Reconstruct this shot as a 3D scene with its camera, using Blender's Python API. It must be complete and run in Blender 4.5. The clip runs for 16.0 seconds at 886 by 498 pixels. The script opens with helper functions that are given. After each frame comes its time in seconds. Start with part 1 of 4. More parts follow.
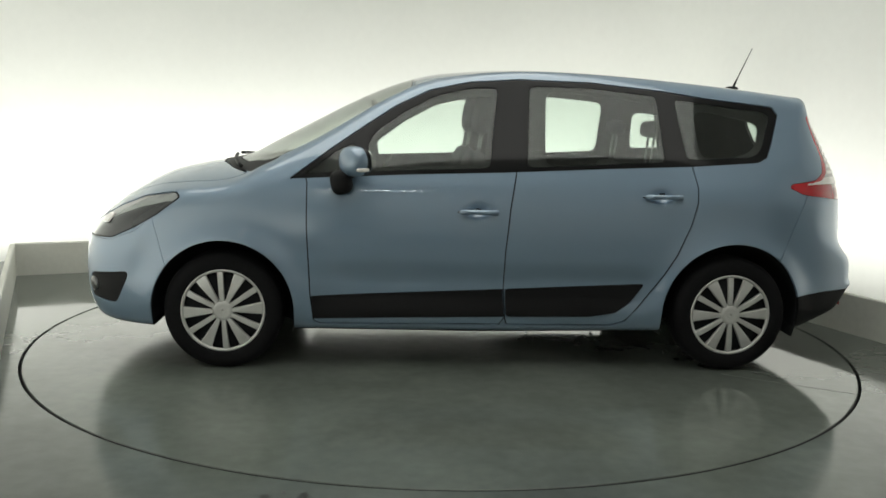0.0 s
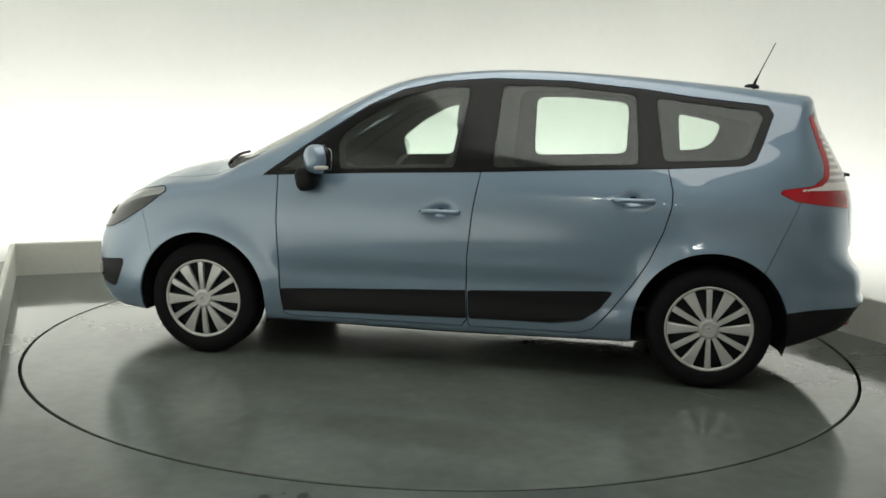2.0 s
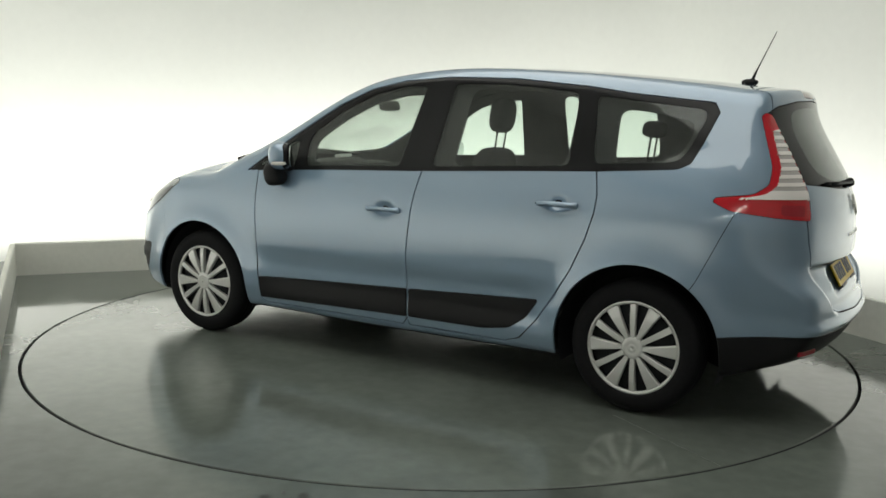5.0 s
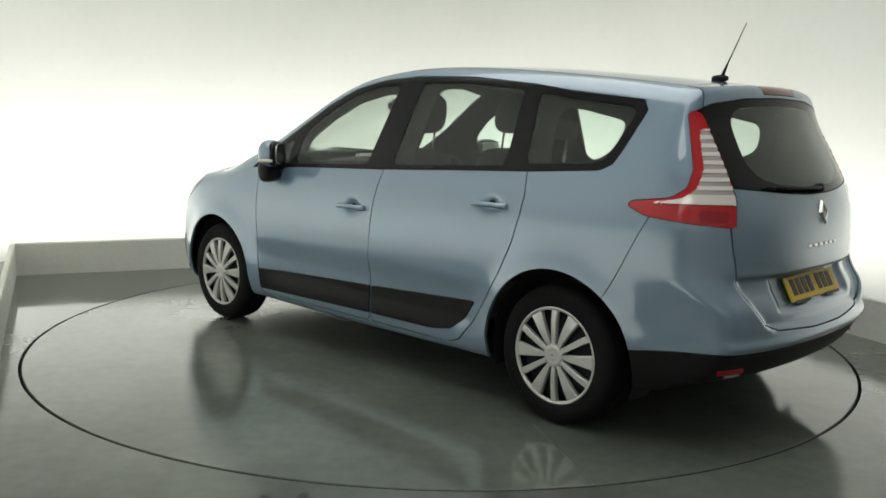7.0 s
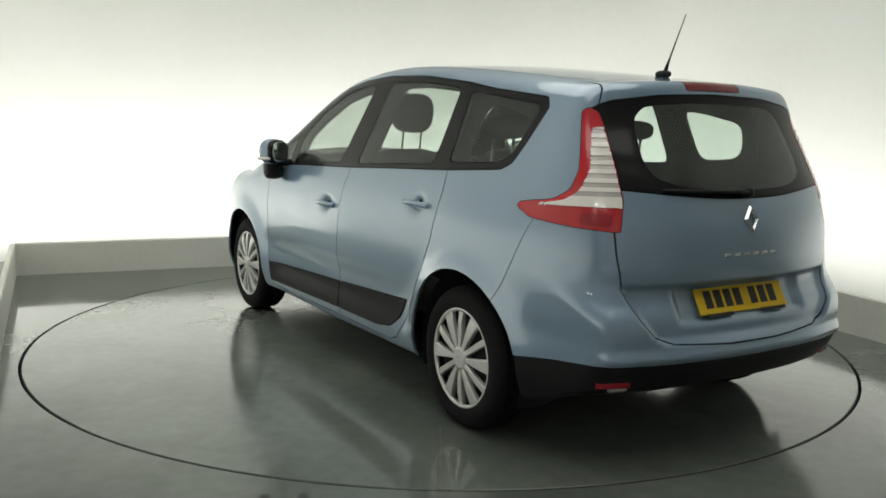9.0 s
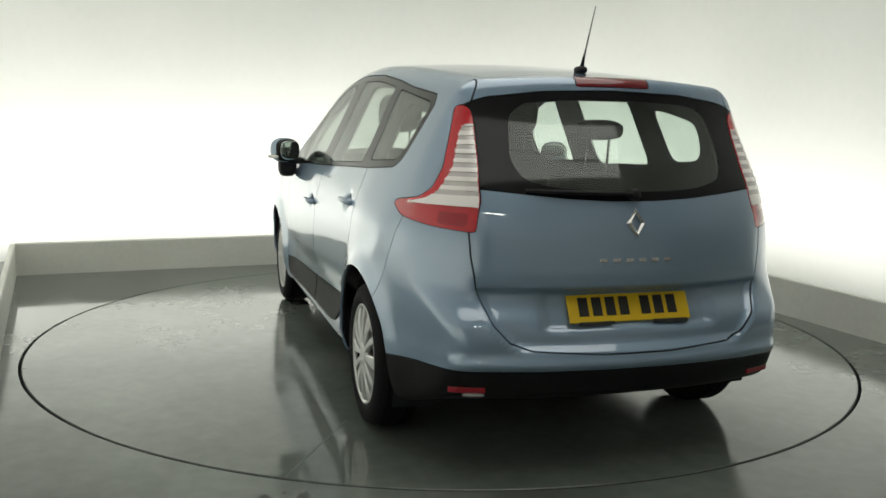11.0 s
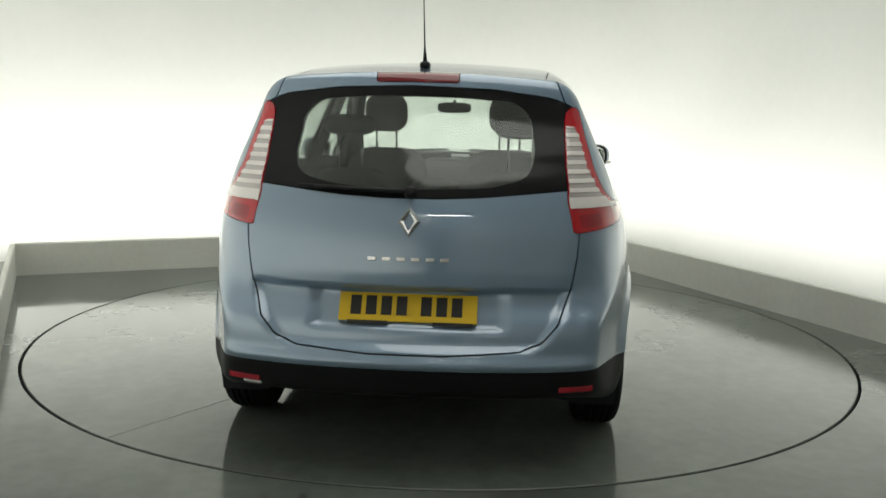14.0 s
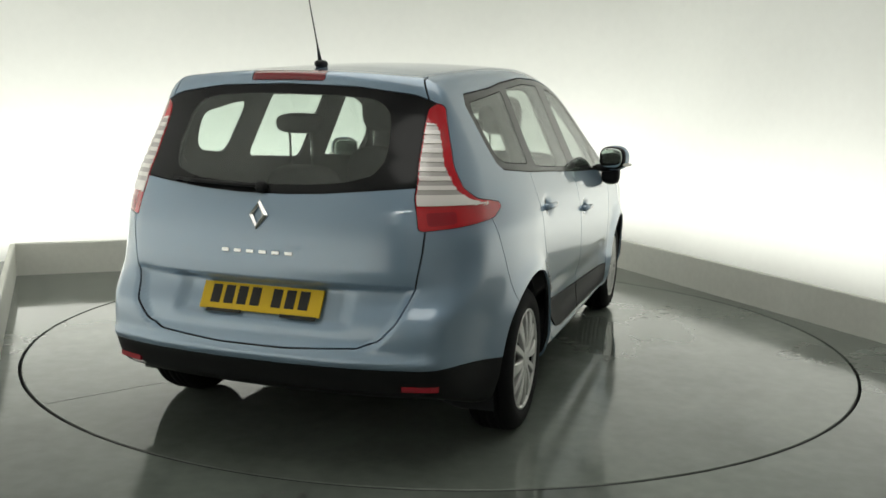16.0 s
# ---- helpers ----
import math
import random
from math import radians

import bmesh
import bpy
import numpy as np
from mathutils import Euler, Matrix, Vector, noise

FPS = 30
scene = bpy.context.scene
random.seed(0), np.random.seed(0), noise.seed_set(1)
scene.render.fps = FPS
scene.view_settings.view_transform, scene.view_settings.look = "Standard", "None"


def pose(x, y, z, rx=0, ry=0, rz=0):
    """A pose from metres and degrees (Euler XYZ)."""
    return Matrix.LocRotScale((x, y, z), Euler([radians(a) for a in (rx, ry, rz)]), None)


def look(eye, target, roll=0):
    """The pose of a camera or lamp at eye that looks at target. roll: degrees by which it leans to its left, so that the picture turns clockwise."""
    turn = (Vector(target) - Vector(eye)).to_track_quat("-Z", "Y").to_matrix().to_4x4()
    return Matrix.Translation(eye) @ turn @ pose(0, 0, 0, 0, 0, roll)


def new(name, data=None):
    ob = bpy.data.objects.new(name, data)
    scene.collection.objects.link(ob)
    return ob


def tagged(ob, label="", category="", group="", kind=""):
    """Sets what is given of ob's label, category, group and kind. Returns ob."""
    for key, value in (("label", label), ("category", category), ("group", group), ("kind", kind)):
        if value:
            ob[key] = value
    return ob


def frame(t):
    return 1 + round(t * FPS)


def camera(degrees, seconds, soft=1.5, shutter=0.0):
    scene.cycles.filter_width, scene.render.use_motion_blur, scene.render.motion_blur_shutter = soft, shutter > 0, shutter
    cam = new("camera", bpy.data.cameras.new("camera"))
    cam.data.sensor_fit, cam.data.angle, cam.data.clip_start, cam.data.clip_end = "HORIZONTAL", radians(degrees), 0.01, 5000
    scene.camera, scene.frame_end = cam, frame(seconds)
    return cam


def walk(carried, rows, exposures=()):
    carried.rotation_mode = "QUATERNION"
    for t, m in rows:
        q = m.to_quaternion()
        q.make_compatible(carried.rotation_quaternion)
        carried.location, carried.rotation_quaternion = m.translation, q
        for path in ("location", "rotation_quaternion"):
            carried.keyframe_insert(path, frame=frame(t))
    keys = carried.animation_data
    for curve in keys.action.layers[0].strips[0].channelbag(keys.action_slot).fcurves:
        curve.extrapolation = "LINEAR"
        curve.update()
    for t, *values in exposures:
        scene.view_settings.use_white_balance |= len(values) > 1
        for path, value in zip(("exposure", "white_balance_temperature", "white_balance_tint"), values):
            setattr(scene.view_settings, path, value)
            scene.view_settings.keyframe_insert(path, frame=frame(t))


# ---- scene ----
# ---- camera ----
cam = camera(52.48, 16.0, soft=1.6)
EYE = Vector((0.0, -5.6178, 1.3826))
AIM = Vector((0.0002, math.cos(0.14876), -math.sin(0.14876)))
SHOT = look(EYE, EYE + AIM, 1.338)
walk(cam, [(0.0, SHOT), (16.0, SHOT)])

SPIN = (3.20775, -0.119408, -0.0000773, -0.00000563)  # turntable angle in radians against seconds
CAR_AT = (-0.1608, -0.0266)           # wheelbase centre on the turntable


def spin(t):
    return math.degrees(SPIN[0] + SPIN[1] * t + SPIN[2] * t * t + SPIN[3] * t ** 3)


# ---- light ----
ROOM_TURN = 23.5          # the room's walls against the camera's axis
world = bpy.data.worlds.new("world")
scene.world = world
world.use_nodes = True
world.node_tree.nodes["Background"].inputs[0].default_value = (0.9, 1.0, 0.95, 1)
world.node_tree.nodes["Background"].inputs[1].default_value = 0.05
scene.view_settings.exposure = 0.0
ROOM = pose(0, 0, 0, 0, 0, ROOM_TURN)
LEDGE_L, LEDGE_R, LEDGE_B, ROOM_F = -2.55, 2.585, 2.838, -8.5   # inner faces in the room's own axes
LEDGE_H, GUTTER, WALL_H = 0.265, 1.0, 5.0


def area_lamp(name, m, sx, sy, watts, colour=(1, 1, 1)):
    data = bpy.data.lights.new(name, "AREA")
    data.shape, data.size, data.size_y, data.energy, data.color = "RECTANGLE", sx, sy, watts, colour
    ob = new(name, data)
    ob.matrix_world = ROOM @ m
    return ob


COOL = (1.0, 1.0, 0.93)
area_lamp("cove_lamp", pose(0, LEDGE_B + 0.25, 0.14, 143, 0, 0), 5.8, 0.16, 64, COOL)
area_lamp("cove_lamp", pose(LEDGE_R + 0.25, 0.0, 0.14, 143, 0, -90), 6.0, 0.16, 48, COOL)
area_lamp("cove_lamp", pose(LEDGE_L - 0.25, -1.9, 0.14, 143, 0, 90), 9.2, 0.16, 70, COOL)
area_lamp("ceiling_lamp", pose(-0.4, -1.6, 4.9), 4.4, 6.8, 130, COOL)
area_lamp("tube_lamp", pose(-2.9, -6.9, 3.7, 0, 0, -23.5), 1.3, 0.06, 9, COOL)


# ---- materials ----
def material(name, colour, rough=0.5, metal=0.0, coat=0.0, grain=0.0, grain_size=40.0, bump=0.0, trans=0.0, emit=0.0, ior=1.45, rough_var=0.0, big=0.0, coords="Object", spec=0.5):
    m = bpy.data.materials.new(name)
    m.use_nodes = True
    nt = m.node_tree
    b = nt.nodes["Principled BSDF"]
    b.inputs["Base Color"].default_value = (*colour, 1)
    b.inputs["Roughness"].default_value = rough
    b.inputs["Metallic"].default_value = metal
    b.inputs["Coat Weight"].default_value = coat
    b.inputs["Coat Roughness"].default_value = 0.04
    b.inputs["Transmission Weight"].default_value = trans
    b.inputs["IOR"].default_value = ior
    b.inputs["Specular IOR Level"].default_value = spec
    if emit:
        b.inputs["Emission Color"].default_value = (*colour, 1)
        b.inputs["Emission Strength"].default_value = emit
    tc = nt.nodes.new("ShaderNodeTexCoord")

    def noise_tex(scale, detail=5):
        n = nt.nodes.new("ShaderNodeTexNoise")
        n.inputs["Scale"].default_value, n.inputs["Detail"].default_value = scale, detail
        nt.links.new(tc.outputs[coords], n.inputs["Vector"])
        return n.outputs["Fac"]

    def ramp(fac, lo, hi):
        r = nt.nodes.new("ShaderNodeMapRange")
        r.inputs["From Min"].default_value, r.inputs["From Max"].default_value = 0.3, 0.7
        r.inputs["To Min"].default_value, r.inputs["To Max"].default_value = lo, hi
        nt.links.new(fac, r.inputs["Value"])
        return r.outputs["Result"]

    if grain or big:
        a = ramp(noise_tex(grain_size), 1 - grain, 1 + grain)
        c = ramp(noise_tex(1.3, 8), 1 - big, 1 + big)
        mul = nt.nodes.new("ShaderNodeMath")
        mul.operation = "MULTIPLY"
        nt.links.new(a, mul.inputs[0]), nt.links.new(c, mul.inputs[1])
        mix = nt.nodes.new("ShaderNodeVectorMath")
        mix.operation = "SCALE"
        mix.inputs[0].default_value = colour
        nt.links.new(mul.outputs[0], mix.inputs["Scale"])
        nt.links.new(mix.outputs[0], b.inputs["Base Color"])
    if rough_var:
        nt.links.new(ramp(noise_tex(2.2, 7), max(rough - rough_var, 0.02), rough + rough_var), b.inputs["Roughness"])
    if bump:
        bp = nt.nodes.new("ShaderNodeBump")
        bp.inputs["Strength"].default_value, bp.inputs["Distance"].default_value = bump, 0.002
        nt.links.new(noise_tex(grain_size * 2), bp.inputs["Height"])
        nt.links.new(bp.outputs[0], b.inputs["Normal"])
    return m


PAINT = material("blue_paint", (0.192, 0.282, 0.388), 0.36, 0.30, 1.0, grain=0.03, grain_size=900, big=0.015)
PAINT.node_tree.nodes["Principled BSDF"].inputs["Coat IOR"].default_value = 2.0
PAINT.node_tree.nodes["Principled BSDF"].inputs["Coat Roughness"].default_value = 0.004
BLACK = material("black_plastic", (0.010, 0.010, 0.011), 0.5, spec=0.25, grain=0.1, grain_size=300, bump=0.1)
GLOSS = material("gloss_black", (0.010, 0.010, 0.011), 0.12, spec=0.3, big=0.05)
SEAM = material("dark_seam", (0.01, 0.011, 0.013), 0.8)
RUBBER = material("tyre_rubber", (0.008, 0.008, 0.009), 0.8, spec=0.2, grain=0.15, grain_size=60, bump=0.2)
SILVER = material("silver_plastic", (0.60, 0.60, 0.585), 0.35, 0.35, 0.4, grain=0.03, grain_size=200)
CHROME = material("chrome", (0.75, 0.75, 0.74), 0.22, 1.0, grain=0.05, grain_size=60)
RED = material("red_lens", (0.50, 0.006, 0.016), 0.10, coat=1.0, spec=0.6)
CLEAR = material("clear_lens", (0.88, 0.83, 0.81), 0.15, 0.1, coat=1.0, big=0.05)
LAMP_BACK = material("lamp_bowl", (0.62, 0.58, 0.57), 0.2, 0.4)
REFLECTOR = material("reflector_red", (0.32, 0.008, 0.02), 0.2, coat=0.5)
DARKRED = material("dark_red_lens", (0.16, 0.006, 0.012), 0.12, coat=1.0)
HEADGLASS = material("headlight_cover", (0.040, 0.043, 0.046), 0.08, 0.3, coat=1.0, big=0.1)
BROW_LENS = material("silvered_lens", (0.34, 0.36, 0.36), 0.12, 0.5, coat=1.0, big=0.1)
DARK_LENS = material("dark_lens", (0.035, 0.036, 0.04), 0.06, coat=1.0)
YELLOW = material("plate_yellow", (0.66, 0.43, 0.008), 0.45, grain=0.02)
FABRIC = material("seat_fabric", (0.038, 0.039, 0.041), 0.9, grain=0.2, grain_size=220, bump=0.4)
TRIM = material("cabin_trim", (0.048, 0.048, 0.047), 0.7, grain=0.1, grain_size=120, bump=0.2)
WHITE = material("white_wall", (0.82, 0.83, 0.80), 0.85, big=0.012, grain=0.01, grain_size=12)
LEDGE = material("ledge_paint", (0.62, 0.62, 0.57), 0.6, big=0.05, grain=0.03, grain_size=25)
FLOOR = material("floor_paint", (0.120, 0.136, 0.122), 0.24, grain=0.07, grain_size=14, big=0.16)
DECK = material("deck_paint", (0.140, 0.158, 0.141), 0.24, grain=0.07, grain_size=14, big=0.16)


def wet_and_shade(m, dry, wet, shade_lean=0.0):
    """Smooth puddled patches with ragged edges on a duller painted floor; a lean along x also paints in shade."""
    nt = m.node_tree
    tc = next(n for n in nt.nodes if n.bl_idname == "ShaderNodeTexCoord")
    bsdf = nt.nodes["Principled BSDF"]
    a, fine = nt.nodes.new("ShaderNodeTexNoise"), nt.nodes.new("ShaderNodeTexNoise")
    mr, soak_shade = nt.nodes.new("ShaderNodeMapRange"), nt.nodes.new("ShaderNodeMapRange")
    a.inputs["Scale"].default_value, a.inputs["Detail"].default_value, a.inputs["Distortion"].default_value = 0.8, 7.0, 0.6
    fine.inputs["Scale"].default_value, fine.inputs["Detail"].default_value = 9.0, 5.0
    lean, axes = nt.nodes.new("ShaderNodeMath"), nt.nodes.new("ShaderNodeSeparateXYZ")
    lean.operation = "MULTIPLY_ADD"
    lean.inputs[1].default_value = shade_lean
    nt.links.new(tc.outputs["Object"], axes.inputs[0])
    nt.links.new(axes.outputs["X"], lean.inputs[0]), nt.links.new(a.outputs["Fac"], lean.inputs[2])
    for node, lo, hi in ((mr, dry, wet), (soak_shade, 1.0, 0.78)):
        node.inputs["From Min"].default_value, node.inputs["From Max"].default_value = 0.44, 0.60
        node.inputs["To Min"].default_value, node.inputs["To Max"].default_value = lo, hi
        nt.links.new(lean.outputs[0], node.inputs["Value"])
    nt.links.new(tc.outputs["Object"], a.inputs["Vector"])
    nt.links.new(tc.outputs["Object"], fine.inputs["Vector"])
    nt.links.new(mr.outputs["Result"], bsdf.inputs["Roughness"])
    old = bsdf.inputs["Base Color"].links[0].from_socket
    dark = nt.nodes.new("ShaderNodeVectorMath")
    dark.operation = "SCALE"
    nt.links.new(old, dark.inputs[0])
    nt.links.new(soak_shade.outputs["Result"], dark.inputs["Scale"])
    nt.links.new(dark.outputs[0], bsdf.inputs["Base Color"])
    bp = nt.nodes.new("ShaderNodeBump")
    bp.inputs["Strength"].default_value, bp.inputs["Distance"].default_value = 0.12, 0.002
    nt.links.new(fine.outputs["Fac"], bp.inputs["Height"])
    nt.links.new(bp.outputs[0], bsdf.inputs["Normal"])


wet_and_shade(FLOOR, 0.16, 0.06)
# The lean darkens the deck behind the car, standing in for its shadow.
wet_and_shade(DECK, 0.16, 0.06, -0.045)


def glass_material(name, tint, base=0.03, haze_most=0.012):
    """A clear sheet whose gloss rises towards grazing view, under a pale veil painted in for reflections."""
    m = bpy.data.materials.new(name)
    m.use_nodes = True
    nt = m.node_tree
    nt.nodes.clear()
    out = nt.nodes.new("ShaderNodeOutputMaterial")
    mix = nt.nodes.new("ShaderNodeMixShader")
    tr, gl = nt.nodes.new("ShaderNodeBsdfTransparent"), nt.nodes.new("ShaderNodeBsdfGlossy")
    lw, pw, mr = nt.nodes.new("ShaderNodeLayerWeight"), nt.nodes.new("ShaderNodeMath"), nt.nodes.new("ShaderNodeMapRange")
    lw.inputs["Blend"].default_value = 0.5
    pw.operation = "POWER"
    pw.inputs[1].default_value = 5.0
    mr.inputs["To Min"].default_value, mr.inputs["To Max"].default_value = base, 0.95
    tr.inputs["Color"].default_value = (*tint, 1)
    gl.inputs["Roughness"].default_value = 0.02
    nt.links.new(lw.outputs["Facing"], pw.inputs[0]), nt.links.new(pw.outputs[0], mr.inputs["Value"])
    nt.links.new(mr.outputs["Result"], mix.inputs[0])
    nt.links.new(tr.outputs[0], mix.inputs[1]), nt.links.new(gl.outputs[0], mix.inputs[2])
    # Mottled diffuse white stands in for the haze of reflected light.
    haze, veil = nt.nodes.new("ShaderNodeBsdfDiffuse"), nt.nodes.new("ShaderNodeMixShader")
    veil_noise, tc, rng = nt.nodes.new("ShaderNodeTexNoise"), nt.nodes.new("ShaderNodeTexCoord"), nt.nodes.new("ShaderNodeMapRange")
    veil_noise.inputs["Scale"].default_value, veil_noise.inputs["Detail"].default_value = 3.0, 6.0
    rng.inputs["From Min"].default_value, rng.inputs["From Max"].default_value = 0.35, 0.75
    rng.inputs["To Min"].default_value, rng.inputs["To Max"].default_value = haze_most * 0.1, haze_most
    nt.links.new(tc.outputs["Object"], veil_noise.inputs["Vector"]), nt.links.new(veil_noise.outputs["Fac"], rng.inputs["Value"])
    haze.inputs["Color"].default_value = (0.75, 0.77, 0.74, 1)
    nt.links.new(rng.outputs["Result"], veil.inputs[0])
    nt.links.new(mix.outputs[0], veil.inputs[1]), nt.links.new(haze.outputs[0], veil.inputs[2])
    nt.links.new(veil.outputs[0], out.inputs[0])
    return m


GLASS = glass_material("car_glass", (0.90, 0.94, 0.915), 0.045)
# The windscreen's stronger veil paints in its bright reflection.
VEILED_GLASS = glass_material("veiled_windscreen", (0.92, 0.95, 0.925), 0.045, 0.16)
REAR_GLASS = glass_material("rear_glass", (0.90, 0.94, 0.915), 0.045, 0.05)


# ---- mesh helpers ----
def part(name, bm, mat, parent=None, label="", smooth=True):
    me = bpy.data.meshes.new(name)
    bm.to_mesh(me)
    bm.free()
    return part_mesh(name, me, mat, parent, label, smooth)


def part_mesh(name, me, mat, parent=None, label="", smooth=True):
    me.materials.append(mat)
    if smooth:
        me.polygons.foreach_set("use_smooth", [True] * len(me.polygons))
    ob = new(name, me)
    if parent:
        ob.parent = parent
    if label:
        ob["label"] = label
    return ob


def box(sx, sy, sz, m=Matrix(), bevel=0.0, seg=2, bm=None):
    bm = bm or bmesh.new()
    r = bmesh.ops.create_cube(bm, size=1, matrix=m @ Matrix.Diagonal((sx, sy, sz, 1)))
    if bevel:
        es = list({e for v in r["verts"] for e in v.link_edges})
        bmesh.ops.bevel(bm, geom=es, offset=bevel, segments=seg, profile=0.5, affect="EDGES")
    return bm


def tube(points, radius, n=8, bm=None):
    """A round bar along points."""
    bm = bm or bmesh.new()
    rings = []
    pts = [Vector(p) for p in points]
    for i, p in enumerate(pts):
        d = (pts[min(i + 1, len(pts) - 1)] - pts[max(i - 1, 0)]).normalized()
        a = d.orthogonal().normalized()
        c = d.cross(a)
        r = radius[i] if isinstance(radius, (list, tuple)) else radius
        rings.append([bm.verts.new(p + r * (a * math.cos(k * math.tau / n) + c * math.sin(k * math.tau / n))) for k in range(n)])
    for q, s in zip(rings, rings[1:]):
        for k in range(n):
            bm.faces.new((q[k], q[(k + 1) % n], s[(k + 1) % n], s[k]))
    bm.faces.new(rings[0][::-1]), bm.faces.new(rings[-1])
    bmesh.ops.recalc_face_normals(bm, faces=bm.faces)
    return bm


def lathe(profile, n=48, axis="y", bm=None, close=False):
    """Turns (radius, along) pairs round the axis."""
    bm = bm or bmesh.new()
    rings = []
    for r, h in profile:
        ring = []
        for k in range(n):
            a = k * math.tau / n
            c, s = r * math.cos(a), r * math.sin(a)
            ring.append(bm.verts.new((c, h, s) if axis == "y" else (c, s, h)))
        rings.append(ring)
    pairs = list(zip(rings, rings[1:])) + ([(rings[-1], rings[0])] if close else [])
    for q, s in pairs:
        for k in range(n):
            bm.faces.new((q[k], q[(k + 1) % n], s[(k + 1) % n], s[k]))
    if not close:
        bm.faces.new(rings[0]), bm.faces.new(rings[-1])
    bmesh.ops.recalc_face_normals(bm, faces=bm.faces)
    return bm


def arrays_mesh(name, verts, faces):
    me = bpy.data.meshes.new(name)
    me.from_pydata([tuple(v) for v in verts], [], [tuple(f) for f in faces])
    me.update()
    return me


# ---- room ----
def ribbon(name, path, profile, mat, label, closed=False, kind="structure", smooth=True):
    """Sweeps an (outward, height) profile along a plan path of (point, normal)."""
    bm = bmesh.new()
    rows = [[bm.verts.new((p[0] + n[0] * o, p[1] + n[1] * o, h)) for o, h in profile] for p, n in path]
    k = len(profile)
    for a, c in zip(rows, rows[1:]):
        for i in range(k if closed else k - 1):
            j = (i + 1) % k
            bm.faces.new((a[i], a[j], c[j], c[i]))
    if closed:
        bm.faces.new(rows[0]), bm.faces.new(rows[-1][::-1])
    bmesh.ops.recalc_face_normals(bm, faces=bm.faces)
    ob = part(name, bm, mat, None, smooth=smooth)
    ob.matrix_world = ROOM
    return tagged(ob, label, "wall", kind=kind)


def straight(a, b, n):
    return [(a, n), (b, n)]


# cyclorama: left, back and right walls with rounded corners in one sheet
RAD = 1.7
wl, wr, wb = LEDGE_L - GUTTER, LEDGE_R + GUTTER, LEDGE_B + GUTTER
outline = [((wl, ROOM_F), (-1, 0))]
for k in range(13):
    a = math.pi - k * math.pi / 24
    outline.append(((wl + RAD + RAD * math.cos(a), wb - RAD + RAD * math.sin(a)), (math.cos(a), math.sin(a))))
for k in range(13):
    a = math.pi / 2 - k * math.pi / 24
    outline.append(((wr - RAD + RAD * math.cos(a), wb - RAD + RAD * math.sin(a)), (math.cos(a), math.sin(a))))
outline.append(((wr, ROOM_F), (1, 0)))
ribbon("wall_cyclorama", outline, [(0, -0.05), (0, WALL_H), (0.12, WALL_H), (0.12, -0.05)], WHITE, "white curved studio backdrop wall", closed=True)
for name, a, b, n in (("ledge_back", (LEDGE_L, LEDGE_B), (LEDGE_R, LEDGE_B), (0, 1)),
                      ("ledge_right", (LEDGE_R, LEDGE_B), (LEDGE_R, ROOM_F), (1, 0)),
                      ("ledge_left", (LEDGE_L, ROOM_F), (LEDGE_L, LEDGE_B), (-1, 0))):
    ribbon(name, straight(a, b, n), [(0, -0.02), (0, LEDGE_H - 0.008), (0.008, LEDGE_H), (0.032, LEDGE_H), (0.04, LEDGE_H - 0.008), (0.04, -0.02)],
           LEDGE, "low off-white painted board along the studio wall", closed=True, smooth=False)
# Unseen ceiling, added pale so that it bounces light down.
bm = box(wr - wl + 0.3, wb - ROOM_F + 0.3, 0.1, pose((wl + wr) / 2, (wb + ROOM_F) / 2, WALL_H + 0.05))
ceil = tagged(part("ceiling", bm, material("bounce_ceiling", (0.8, 0.8, 0.78), 0.9, big=0.05), smooth=False), "unseen pale ceiling added to bounce light", "ceiling", kind="structure")
ceil.matrix_world = ROOM
# Unseen wall, added to throw light back onto the car's near side.
bm = box(wr - wl + 0.3, 0.1, WALL_H, pose((wl + wr) / 2, ROOM_F - 0.05, WALL_H / 2))
ob = tagged(part("bounce_wall", bm, material("bounce_wall_paint", (0.65, 0.65, 0.63), 0.9, big=0.05), smooth=False), "unseen pale wall added behind the camera to bounce light", "wall", kind="structure")
ob.matrix_world = ROOM

# floor with a round opening, and the turntable in it
TABLE_R = 2.443
JOINT = -211.4
bm = bmesh.new()
n = 192
inner = [bm.verts.new(((TABLE_R + 0.011) * math.cos(k * math.tau / n), (TABLE_R + 0.011) * math.sin(k * math.tau / n), 0)) for k in range(n)]
lower = [bm.verts.new((v.co.x, v.co.y, -0.06)) for v in inner]
outer = [bm.verts.new((14 * math.cos(k * math.tau / n), 14 * math.sin(k * math.tau / n), 0)) for k in range(n)]
for k in range(n):
    j = (k + 1) % n
    bm.faces.new((inner[k], outer[k], outer[j], inner[j]))
    bm.faces.new((lower[k], inner[k], inner[j], lower[j]))
floor = tagged(part("floor", bm, FLOOR, smooth=False), "glossy grey painted studio floor, wet patches", "floor", kind="structure")
SCUFF = material("dark_scuff", (0.035, 0.038, 0.034), 0.5, grain=0.3, grain_size=80)
random.seed(5)
for sx, sy, reach in ((-0.625, -2.54, 0.022), (-0.487, -2.523, 0.028), (-0.56, -2.50, 0.012), (-0.30, -2.60, 0.010)):
    bm = bmesh.new()
    ring = [bm.verts.new((sx + reach * random.uniform(0.35, 1.0) * math.cos(k * math.tau / 11), sy + 1.5 * reach * random.uniform(0.35, 1.0) * math.sin(k * math.tau / 11), 0.002)) for k in range(11)]
    bm.faces.new(ring)
    part("scuff", bm, SCUFF, floor, "dark scuff on the floor paint", smooth=False)
